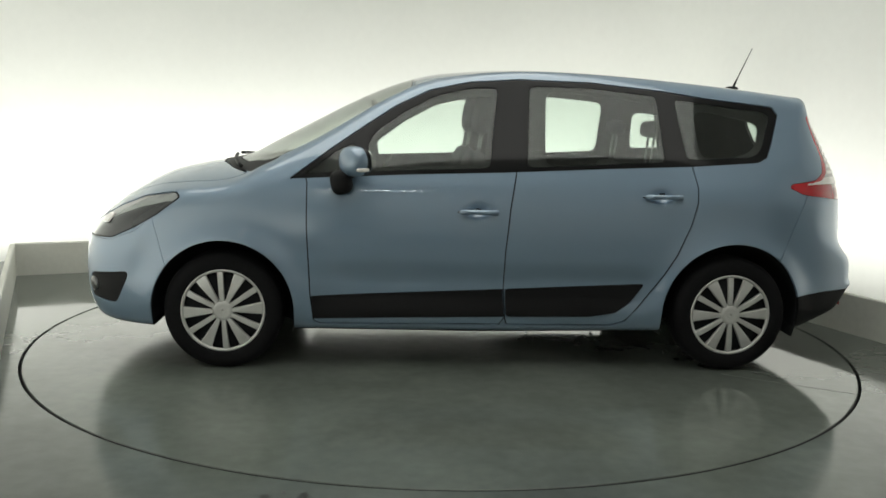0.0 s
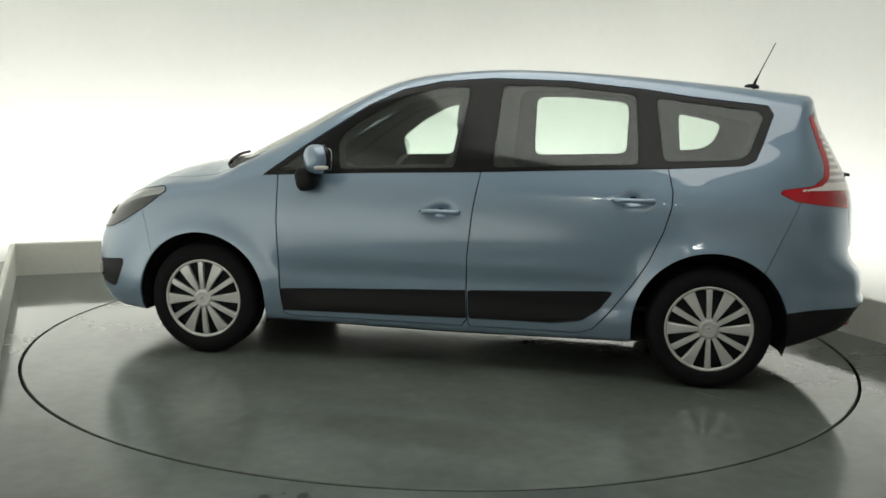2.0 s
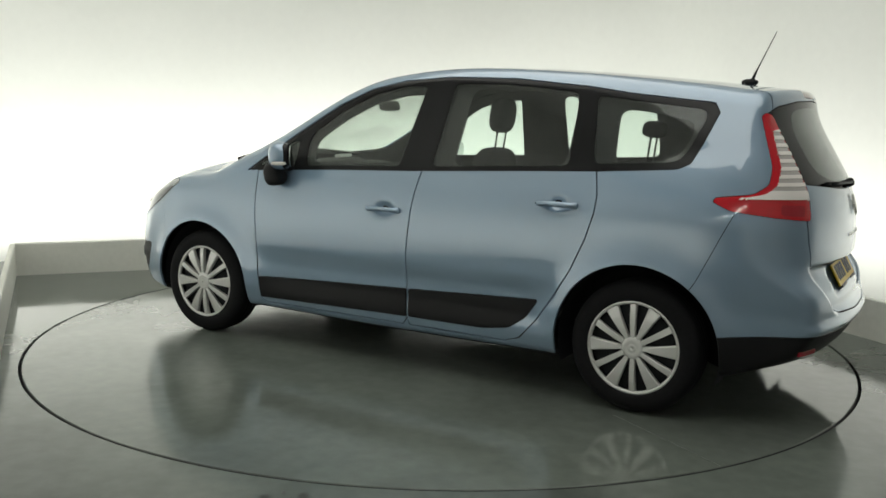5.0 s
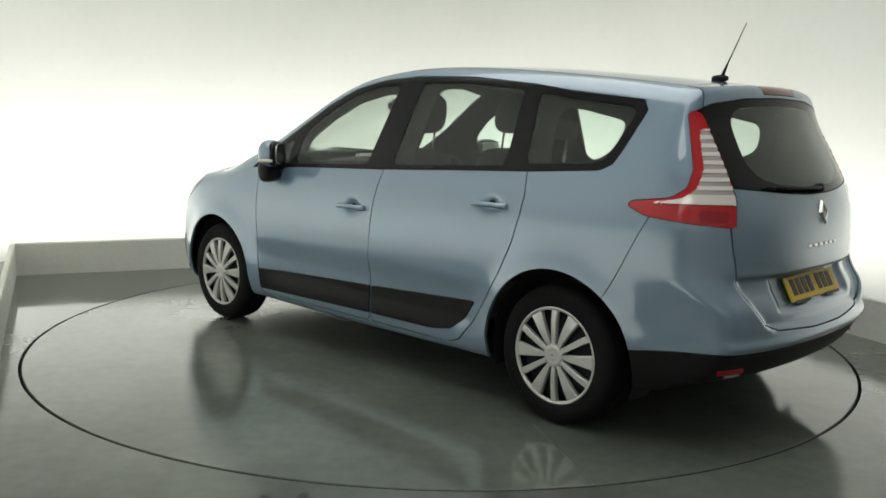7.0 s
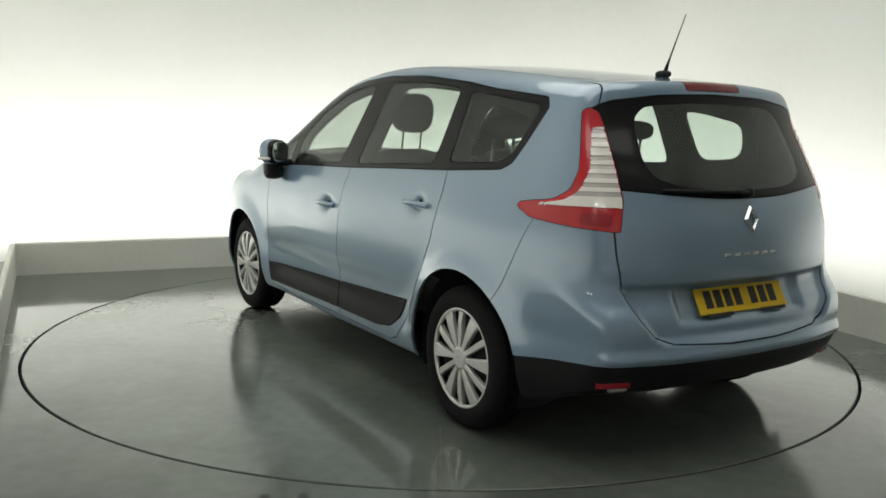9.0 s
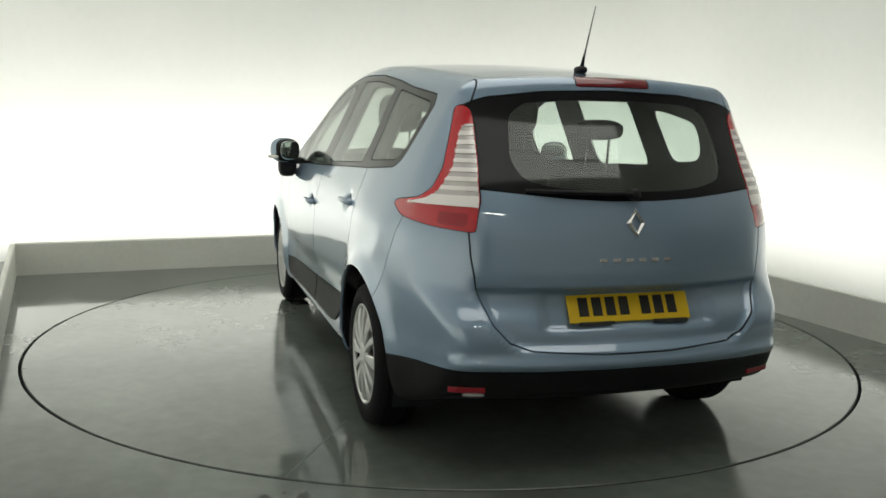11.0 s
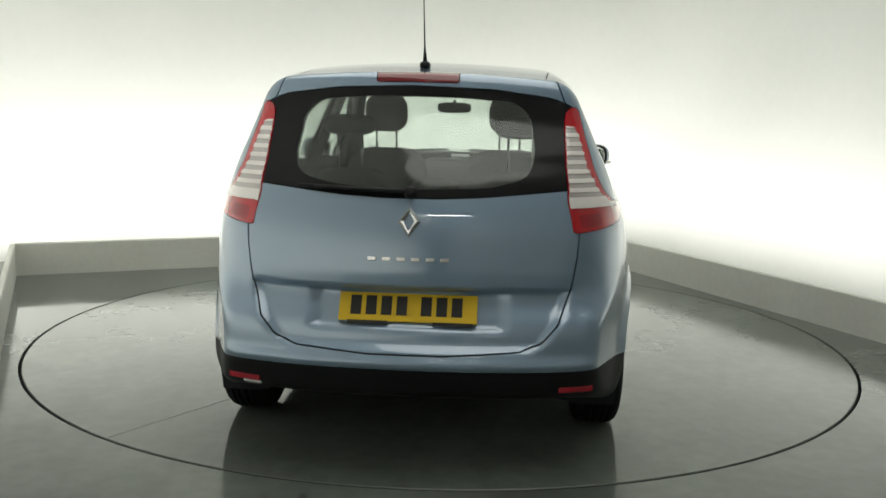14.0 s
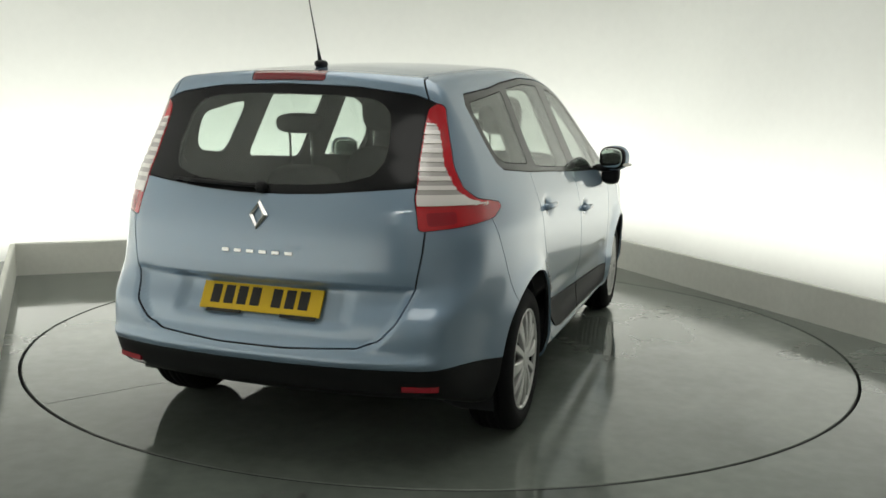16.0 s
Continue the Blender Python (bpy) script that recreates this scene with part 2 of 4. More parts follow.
bm = lathe([(TABLE_R + 0.03, -0.07), (TABLE_R + 0.03, -0.06), (2.3, -0.06), (2.3, -0.07)], 96, "z", close=True)
tagged(part("floor_pit", bm, SEAM), "dark ring under the turntable edge", "floor", kind="structure")
bm = lathe([(TABLE_R - 0.006, -0.055), (TABLE_R - 0.006, -0.003), (TABLE_R - 0.009, 0.0)], 192, "z")
turntable = tagged(new("turntable"), "round grey turntable flush with the studio floor", "turntable")
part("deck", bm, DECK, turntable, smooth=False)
part("deck_joint", box(0.68, 0.003, 0.002, pose(0, 0, 0, 0, 0, JOINT) @ pose(2.09, 0, 0)), material("joint_filler", (0.10, 0.108, 0.099), 0.4, grain=0.2, grain_size=25), turntable, "fine joint at the edge of the deck", smooth=False)
part("edge_ring", lathe([(TABLE_R - 0.006, -0.05), (TABLE_R - 0.006, -0.004), (TABLE_R - 0.003, -0.004), (TABLE_R - 0.003, -0.05)], 192, "z", close=True), SEAM, turntable, "dark steel rim")


# ---- the car's outer skin ----
def curve(xs, ys):
    """A smooth interpolating curve (cubic, slopes by neighbours)."""
    xs, ys = np.array(xs, float), np.array(ys, float)
    if xs[0] > xs[-1]:
        xs, ys = xs[::-1], ys[::-1]
    h, d = np.diff(xs), np.diff(ys) / np.diff(xs)
    m = np.concatenate([[d[0]], (h[1:] * d[:-1] + h[:-1] * d[1:]) / (h[1:] + h[:-1]), [d[-1]]])

    def f(x):
        x = np.clip(x, xs[0], xs[-1])
        i = np.clip(np.searchsorted(xs, x) - 1, 0, len(h) - 1)
        t = (x - xs[i]) / h[i]
        return (ys[i] * (1 + 2 * t) * (1 - t) ** 2 + m[i] * h[i] * t * (1 - t) ** 2 + ys[i + 1] * t * t * (3 - 2 * t) + m[i + 1] * h[i] * t * t * (t - 1))
    return f


top_line = curve([2.6, 2.3, 2.14, 2, 1.79, 1.585, 1.45, 1.36, 1.155, 0.95, 0.745, 0.431, 0.283, 0.054, -0.242, -0.508, -0.844, -1.183, -1.526, -1.874, -2.1],
                 [0.46, 0.74, 0.845, 0.932, 1.026, 1.073, 1.095, 1.118, 1.225, 1.333, 1.44, 1.572, 1.612, 1.64, 1.655, 1.652, 1.637, 1.612, 1.582, 1.546, 1.535])
crown = curve([2.4, 2, 1.6, 1.3, 0.8, 0.3, 0, -1, -1.9, -2.2],
                 [0.18, 0.18, 0.17, 0.2, 0.27, 0.16, 0.11, 0.09, 0.1, 0.1])
side_line = curve([0.1598, 0.2306, 0.3116, 0.433, 0.5342, 0.6354, 0.767, 0.8986, 0.9998, 1.0706, 1.1414, 1.273, 1.4248, 1.526, 1.6778],
                 [0.82, 0.86, 0.878, 0.888, 0.888, 0.892, 0.892, 0.882, 0.862, 0.838, 0.812, 0.752, 0.682, 0.634, 0.555])
taper_low = curve([2.5, 2.3, 2.1, 1.9, 1.7, 1.4, 1.0, 0.0, -1.0, -1.4, -1.7, -1.9, -2.1, -2.3],
                  [0.35, 0.22, 0.12, 0.055, 0.015, -0.005, -0.002, 0, 0.0, -0.004, 0.030, 0.085, 0.165, 0.26])
taper_high = curve([2.5, 1.0, 0.5, 0.0, -0.6, -1.2, -1.7, -1.9, -2.1, -2.3], [0.3, 0.01, 0.005, 0, 0, 0.012, 0.035, 0.055, 0.09, 0.14])
rear_line = curve([0.1092, 0.2104, 0.2914, 0.3723, 0.433, 0.514, 0.6152, 0.6759, 0.8176, 0.9896, 1.101, 1.2224, 1.4046, 1.5058, 1.5564, 1.7284],
                 [-1.935, -2.035, -2.135, -2.205, -2.235, -2.247, -2.235, -2.205, -2.197, -2.178, -2.138, -2.07, -1.972, -1.945, -1.935, -1.805])
nose_line = curve([0.1092, 0.2104, 0.3116, 0.4634, 0.6152, 0.7164, 0.8176, 0.9694, 1.3236],
                 [2.12, 2.23, 2.29, 2.315, 2.305, 2.275, 2.22, 2.07, 1.6])
FRONT_AXLE, REAR_AXLE, HUB_Z = 1.385, -1.385, 0.32
ARCH = {FRONT_AXLE: 0.378, REAR_AXLE: 0.394}      # wheel arch radii
HANDLES = ((0.031, 0.870), (-0.971, 0.966))


def smax(a, b, k):
    h = np.maximum(k - np.abs(a - b), 0) / k
    return np.maximum(a, b) + h * h * k / 4


def slope(f, x):
    return (f(x + 0.01) - f(x - 0.01)) / 0.02


def half_width(x, z):
    w = np.clip((z - 0.95) / 0.3, 0, 1)
    w = w * w * (3 - 2 * w)
    y = side_line(z) - taper_low(x) * (1 - w) - taper_high(x) * w
    for ax in (FRONT_AXLE, REAR_AXLE):
        r = np.hypot(x - ax, z - HUB_Z)
        y = y + 0.028 * np.exp(-((r - 0.37) / 0.085) ** 2) * np.clip((z - 0.15) / 0.2, 0, 1)
    # waist crease over the rear wheel, scoop low on the doors
    y = y + 0.004 * np.exp(-((z - 0.93) / 0.05) ** 2) * np.clip((-x - 0.6) / 0.8, 0, 1) * np.clip((x + 2.1) / 0.3, 0, 1)
    for hx, hz in HANDLES:
        y = y - 0.024 * np.exp(-((x - hx) / 0.055) ** 2 - ((z - hz) / 0.034) ** 2)
    y = y - 0.020 * step(0.61, 0.48, z) * step(0.30, 0.42, z) * step(1.05, 0.75, np.abs(x + 0.05))
    return y


def step(a, b, v):
    t = np.clip((v - a) / (b - a), 0, 1)
    return t * t * (3 - 2 * t)


def rear_relief(y, z):
    """The tailgate's crease, the set-back panel under it and the plate recess."""
    edge = np.interp(z, [0.50, 0.55, 0.615, 0.74, 0.80], [0.44, 0.515, 0.565, 0.612, 0.62])
    low = (1 - step(0.722, 0.752, z)) * step(0.500, 0.550, z) * (1 - step(-0.045, 0.020, y - edge))
    plate = (1 - step(0.712, 0.745, z)) * step(0.575, 0.610, z) * (1 - step(0.325, 0.395, y))
    shelf = -0.020 * np.exp(-((z - 0.465) / 0.026) ** 2)
    return 0.034 * low + 0.028 * plate + shelf


def skin(p):
    x, y, z = p[:, 0], np.abs(p[:, 1]), p[:, 2]
    top = (z - (top_line(x) - crown(x) * y * y)) / np.sqrt(1 + slope(top_line, x) ** 2)
    side = (y - half_width(x, z)) / np.sqrt(1 + slope(side_line, z) ** 2)
    rear = (rear_line(z) + rear_relief(y, z) + (0.14 + 0.075 * step(0.60, 0.76, z)) * y ** 2 + 0.16 * y ** 4 - x) / np.sqrt(1 + slope(rear_line, z) ** 2)
    nose = (x - (nose_line(z) - 0.06 - 0.10 * y ** 2 - 0.40 * y ** 4)) / np.sqrt(1 + slope(nose_line, z) ** 2)
    f = smax(top, side, 0.07)
    f = smax(f, rear, 0.042 + 0.10 * step(0.62, 0.84, z) * step(1.52, 1.12, z))
    f = smax(f, nose, 0.12)
    return smax(f, 0.2 - z + 0.012 * np.abs(x) + 0.07 * step(1.72, 2.05, -x), 0.05)


def skin_mesh():
    """A box grid drawn onto the skin along rays from the car's axis."""
    xs, ys, zs = np.linspace(-2.3, 2.35, 230), np.linspace(-0.95, 0.95, 104), np.linspace(0.1, 1.7, 104)
    index, verts, tris = {}, [], []

    def vid(i, j, k):
        key = (i, j, k)
        if key not in index:
            index[key] = len(verts)
            verts.append((xs[i], ys[j], zs[k]))
        return index[key]

    def sheet(n, m, at, flip):
        for a in range(n - 1):
            for b in range(m - 1):
                q = [at(a, b), at(a + 1, b), at(a + 1, b + 1), at(a, b + 1)]
                if flip:
                    q.reverse()
                tris.append((q[0], q[1], q[2]))
                tris.append((q[0], q[2], q[3]))
    X, Y, Z = len(xs), len(ys), len(zs)
    sheet(X, Y, lambda a, b: vid(a, b, Z - 1), False)
    sheet(X, Y, lambda a, b: vid(a, b, 0), True)
    sheet(X, Z, lambda a, b: vid(a, 0, b), False)
    sheet(X, Z, lambda a, b: vid(a, Y - 1, b), True)
    sheet(Y, Z, lambda a, b: vid(X - 1, a, b), False)
    sheet(Y, Z, lambda a, b: vid(0, a, b), True)
    v = np.array(verts)
    start = np.stack([np.clip(v[:, 0], -1.35, 1.5) * 0.98, 0 * v[:, 0], np.full(len(v), 0.68)], 1)
    way = v - start
    way /= np.linalg.norm(way, axis=1)[:, None]
    lo, hi = np.zeros(len(v)), np.full(len(v), 2.6)
    for _ in range(34):
        mid = (lo + hi) / 2
        inside = skin(start + way * mid[:, None]) < 0
        lo, hi = np.where(inside, mid, lo), np.where(inside, hi, mid)
    v = start + way * lo[:, None]
    return v, np.array(tris)


def skin_normals(v):
    e = 0.004
    g = np.stack([skin(v + e * np.eye(3)[i]) - skin(v - e * np.eye(3)[i]) for i in range(3)], 1)
    return g / np.linalg.norm(g, axis=1)[:, None]


def outline_field(pts):
    """Signed distance in the plane to a closed outline, negative inside."""
    pts = np.array(pts, float)
    nxt = np.roll(pts, -1, 0)

    def f(q):
        best, inside = np.full(len(q), 9.0), np.zeros(len(q), bool)
        lo, hi = pts.min(0) - 0.1, pts.max(0) + 0.1
        near = np.where(((q > lo) & (q < hi)).all(1))[0]
        s = q[near]
        d, ins = np.full(len(s), 9.0), np.zeros(len(s), bool)
        for a, c in zip(pts, nxt):
            e = c - a
            t = np.clip(((s - a) @ e) / (e @ e), 0, 1)
            d = np.minimum(d, np.linalg.norm(s - a - t[:, None] * e, axis=1))
            cross = (a[1] > s[:, 1]) != (c[1] > s[:, 1])
            with np.errstate(divide="ignore", invalid="ignore"):
                ins ^= cross & (s[:, 0] < a[0] + (s[:, 1] - a[1]) / (c[1] - a[1]) * e[0])
        best[near] = np.where(ins, -d, d)
        return best
    return f


def rounded(pts, r=0.04, n=5):
    """Rounds the corners of an outline."""
    out, k = [], len(pts)
    for i in range(k):
        a, b, c = (np.array(pts[(i + j) % k], float) for j in (-1, 0, 1))
        u, w = a - b, c - b
        s = min(r, np.linalg.norm(u) * 0.45, np.linalg.norm(w) * 0.45)
        u, w = b + u / np.linalg.norm(u) * s, b + w / np.linalg.norm(w) * s
        for t in np.linspace(0, 1, n):
            out.append((1 - t) ** 2 * u + 2 * t * (1 - t) * b + t * t * w)
    return out


def from_side(pts, lo=0.38):
    f = outline_field(pts)
    return lambda p: np.where(np.abs(p[:, 1]) > lo, f(p[:, [0, 2]]), 9.0)


def from_rear(pts, limit=-1.5):
    f = outline_field(pts)
    return lambda p: np.where(p[:, 0] < limit, f(np.stack([np.abs(p[:, 1]), p[:, 2]], 1)), 9.0)


def from_front(pts, limit=1.5):
    f = outline_field(pts)
    return lambda p: np.where(p[:, 0] > limit, f(np.stack([np.abs(p[:, 1]), p[:, 2]], 1)), 9.0)


def from_above(pts, lo=0.75):
    f = outline_field(pts)
    return lambda p: np.where(p[:, 2] > lo, f(np.stack([p[:, 0], np.abs(p[:, 1])], 1)), 9.0)


def from_corner(pts):
    """Seen square on to the rear corner, where the tail lamps sit."""
    f = outline_field(pts)
    return lambda p: np.where(p[:, 0] < -1.4, f(np.stack([(p[:, 0] + 2.085) * 0.894 + (np.abs(p[:, 1]) - 0.614) * 0.447, p[:, 2]], 1)), 9.0)


def split(v, n, t, f):
    """Cuts the triangles where the field f changes sign."""
    s = f > 0
    c = s[t].sum(1)
    mixed = np.where((c == 1) | (c == 2))[0]
    if not len(mixed):
        return v, n, t
    m = t[mixed]
    lone_val = (c[mixed] == 1)
    k = (s[m] == lone_val[:, None]).argmax(1)
    r = np.arange(len(m))
    a, b, d = m[r, k], m[r, (k + 1) % 3], m[r, (k + 2) % 3]
    edges = np.concatenate([np.stack([a, b], 1), np.stack([a, d], 1)])
    key, inv = np.unique(np.sort(edges, 1), axis=0, return_inverse=True)
    inv = inv.ravel()
    w = np.clip(f[key[:, 0]] / (f[key[:, 0]] - f[key[:, 1]]), 0.001, 0.999)[:, None]
    nv = v[key[:, 0]] * (1 - w) + v[key[:, 1]] * w
    nn = n[key[:, 0]] * (1 - w) + n[key[:, 1]] * w
    nn /= np.linalg.norm(nn, axis=1)[:, None]
    ab, ad = len(v) + inv[:len(m)], len(v) + inv[len(m):]
    keep = np.delete(t, mixed, 0)
    t = np.concatenate([keep, np.stack([a, ab, ad], 1), np.stack([ab, b, d], 1), np.stack([ab, d, ad], 1)])
    return np.concatenate([v, nv]), np.concatenate([n, nn]), t


def panel(name, v, n, t, mat, parent, thick=0.012, lift=0.0, label=""):
    """A sheet of the skin with thickness and rims."""
    used, inv = np.unique(t, return_inverse=True)
    t = inv.reshape(-1, 3)
    v, n = v[used] + lift * n[used], n[used]
    e = np.concatenate([t[:, [0, 1]], t[:, [1, 2]], t[:, [2, 0]]])
    code = set(map(tuple, e.tolist()))
    rim = np.array([q for q in e.tolist() if (q[1], q[0]) not in code])
    k = len(v)
    inner = v - n * thick
    # the outer rim is rolled a little for a soft edge
    faces = t.tolist() + (t[:, ::-1] + k).tolist()
    normals = n[t.ravel()].tolist() + (-n[t[:, ::-1].ravel()]).tolist()
    if len(rim):
        d = v[rim[:, 1]] - v[rim[:, 0]]
        o = np.cross(d, n[rim[:, 0]])
        o /= np.linalg.norm(o, axis=1)[:, None] + 1e-12
        faces += np.stack([rim[:, 1], rim[:, 0], rim[:, 0] + k, rim[:, 1] + k], 1).tolist()
        normals += np.repeat(o, 4, 0).tolist()
    me = arrays_mesh(name, np.concatenate([v, inner]).tolist(), faces)
    me.polygons.foreach_set("use_smooth", [True] * len(me.polygons))
    if len(me.loops) == len(normals):
        me.normals_split_custom_set(normals)
    return part_mesh(name, me, mat, parent, label)


# outlines of the panels, in metres: side views are (forward, up)
belt = [(1.030, 1.032), (0.410, 1.063), (-0.135, 1.084), (-0.747, 1.115), (-1.149, 1.133), (-1.519, 1.159)]
BAND = belt + [(-1.574, 1.187), (-1.609, 1.268), (-1.663, 1.420), (-1.633, 1.465), (-1.241, 1.504), (-1.018, 1.536), (-0.607, 1.575), (-0.203, 1.583), (0.075, 1.562),
               (0.290, 1.514), (0.474, 1.425), (0.626, 1.324), (0.810, 1.197)]
GLASS_F = rounded([(0.600, 1.076), (-0.030, 1.103), (-0.084, 1.534), (0.060, 1.531), (0.270, 1.480), (0.450, 1.382), (0.600, 1.268), (0.625, 1.212)], 0.03)
GLASS_R = rounded([(-0.233, 1.111), (-0.923, 1.147), (-0.993, 1.152), (-0.968, 1.509), (-0.596, 1.544), (-0.258, 1.548)], 0.03)
GLASS_Q = rounded([(-1.117, 1.167), (-1.490, 1.187), (-1.544, 1.222), (-1.614, 1.410), (-1.589, 1.435), (-1.221, 1.477), (-1.067, 1.496)], 0.035)
VENT = rounded([(0.950, 1.060), (0.690, 1.073), (0.690, 1.222), (0.780, 1.187)], 0.02)
DOOR_F = [(0.942, 1.010), (0.943, 0.787), (0.923, 0.413), (0.905, 0.273), (0.870, 0.256), (-0.099, 0.256), (-0.127, 0.298), (-0.117, 0.457), (-0.120, 0.646), (-0.143, 0.895), (-0.174, 1.081),
          (-0.174, 1.222), (0.600, 1.222), (0.950, 1.040)]
DOOR_R = [(-0.174, 1.222), (-0.174, 1.081), (-0.143, 0.895), (-0.120, 0.646), (-0.117, 0.457), (-0.127, 0.298), (-0.139, 0.256), (-0.715, 0.256), (-0.794, 0.281), (-0.874, 0.372), (-0.943, 0.468),
          (-0.993, 0.542), (-1.061, 0.655), (-1.130, 0.813), (-1.164, 0.939), (-1.167, 1.020), (-1.141, 1.131), (-1.132, 1.222)]
TRIM_F = [(0.917, 0.405), (-0.111, 0.450), (-0.121, 0.301), (0.908, 0.283)]
TRIM_R = rounded([(-0.126, 0.451), (-0.894, 0.487), (-0.824, 0.388), (-0.735, 0.326), (-0.596, 0.304), (-0.134, 0.301)], 0.02)
HOOD = [(2.100, -0.102), (2.100, 0.000), (2.070, 0.256), (1.970, 0.471), (1.830, 0.584), (1.650, 0.671), (1.450, 0.717), (1.270, 0.733), (1.380, 0.512), (1.470, 0.256), (1.500, 0.000), (1.500, -0.102)]
COWL = [(1.520, -0.102), (1.490, 0.256), (1.400, 0.512), (1.250, 0.743), (1.100, 0.717), (1.200, 0.512), (1.300, -0.102)]
SCREEN = [(1.400, -0.102), (1.400, 0.000), (1.375, 0.256), (1.300, 0.492), (1.180, 0.671), (1.120, 0.697), (0.800, 0.648), (0.430, 0.569), (0.390, 0.543), (0.375, 0.307), (0.380, 0.000), (0.380, -0.102)]
ROOF = [(0.365, -0.102), (0.362, 0.307), (0.375, 0.538), (0.100, 0.548), (-0.596, 0.548), (-1.192, 0.533), (-1.777, 0.497), (-1.777, -0.102)]
GATE = [(-0.100, 0.502), (0.140, 0.502), (0.420, 0.519), (0.500, 0.549), (0.560, 0.615), (0.608, 0.741), (0.628, 0.868), (0.633, 0.949), (0.610, 1.101), (0.600, 1.273), (0.575, 1.425), (0.545, 1.501), (0.500, 1.627), (-0.100, 1.688)]
GATE_GLASS = rounded([(-0.100, 1.073), (0.100, 1.073), (0.264, 1.081), (0.600, 1.111), (0.660, 1.121), (0.660, 1.384), (0.585, 1.430), (0.520, 1.453), (0.300, 1.480), (0.000, 1.489), (-0.100, 1.489)], 0.02)
GATE_CLEAR = rounded([(-0.200, 1.106), (0.100, 1.106), (0.300, 1.116), (0.430, 1.152), (0.460, 1.222), (0.440, 1.384), (0.380, 1.435), (0.200, 1.450), (-0.200, 1.455)], 0.05)
LAMP = rounded([(0.000, 0.949), (0.170, 0.964), (0.370, 0.988), (0.442, 1.025), (0.430, 1.045), (0.270, 1.066), (0.205, 1.106), (0.185, 1.182), (0.210, 1.324), (0.225, 1.410), (0.200, 1.425), (0.165, 1.410), (0.060, 1.192), (0.010, 1.071)], 0.02)
LAMP_CLEAR = rounded([(-0.100, 1.042), (0.160, 1.044), (0.340, 1.042), (0.220, 1.066), (0.165, 1.106), (0.145, 1.182), (0.170, 1.313), (0.170, 1.345), (0.110, 1.350), (-0.100, 1.222)], 0.015)
HEAD = rounded([(2.200, 0.681), (1.980, 0.696), (1.850, 0.757), (1.720, 0.833), (1.600, 0.924), (1.630, 0.949), (1.800, 0.919), (1.950, 0.858), (2.100, 0.777), (2.200, 0.716)], 0.02)
BROW = [(1.56, 0.90), (1.66, 0.90), (1.80, 0.868), (1.95, 0.812), (2.06, 0.752), (2.12, 0.70), (2.3, 0.72), (2.2, 0.9), (1.6, 1.0)]
FOG = rounded([(2.130, 0.489), (1.885, 0.519), (1.910, 0.453), (1.965, 0.342), (2.130, 0.357)], 0.03)
BUMP_F = [(2.400, 0.109), (1.660, 0.109), (1.660, 0.514), (1.700, 0.635), (1.750, 0.818), (1.850, 0.737), (2.000, 0.681), (2.400, 0.681)]
BUMP_R = [(-2.400, 0.100), (-1.620, 0.100), (-1.620, 0.600), (-1.655, 0.660), (-1.800, 0.990), (-2.400, 0.990)]
VALANCE = [(-2.400, 0.441), (-2.135, 0.443), (-1.937, 0.437), (-1.787, 0.424), (-1.600, 0.412), (-1.600, 0.008), (-2.400, 0.008)]
GAP = 0.0065

car = tagged(new("car"), "steel-blue people carrier with silver wheel trims", "car")


def arch_field(p):
    d = np.full(len(p), 9.0)
    for ax in (FRONT_AXLE, REAR_AXLE):
        r = np.hypot(p[:, 0] - ax, (p[:, 2] - HUB_Z) * 0.985) - ARCH[ax]
        down = np.maximum(np.abs(p[:, 0] - ax) - ARCH[ax], p[:, 2] - HUB_Z)
        d = np.minimum(d, np.minimum(r, down))
    return np.where(np.abs(p[:, 1]) > 0.45, d, 9.0)


def lamp_side(p):
    """Positive beyond the tail lamp's inner edge, where the tailgate ends."""
    u = (p[:, 0] + 2.085) * 0.894 + (np.abs(p[:, 1]) - 0.614) * 0.447
    return u - np.interp(p[:, 2], [0.93, 0.95, 1.07, 1.19, 1.41, 1.45], [0.5, 0.025, 0.035, 0.085, 0.19, 0.5])


def lens_band(lo, hi):
    a, b = from_corner(LAMP_CLEAR), from_corner(LAMP)
    return lambda p: np.maximum(np.maximum(a(p), b(p) + 0.004), np.maximum(lo - p[:, 2], p[:, 2] - hi))


# the clear part of the tail lamp: ribs with darker troughs between
LENS_BANDS = [("clear_lens", lens_band(1.02, 1.083), 0.0)]
for k in range(9):
    LENS_BANDS.append(("lens_trough", lens_band(1.083 + 0.034 * k, 1.101 + 0.034 * k), 0.0))
    LENS_BANDS.append(("lens_rib", lens_band(1.101 + 0.034 * k, 1.117 + 0.034 * k), 0.0))

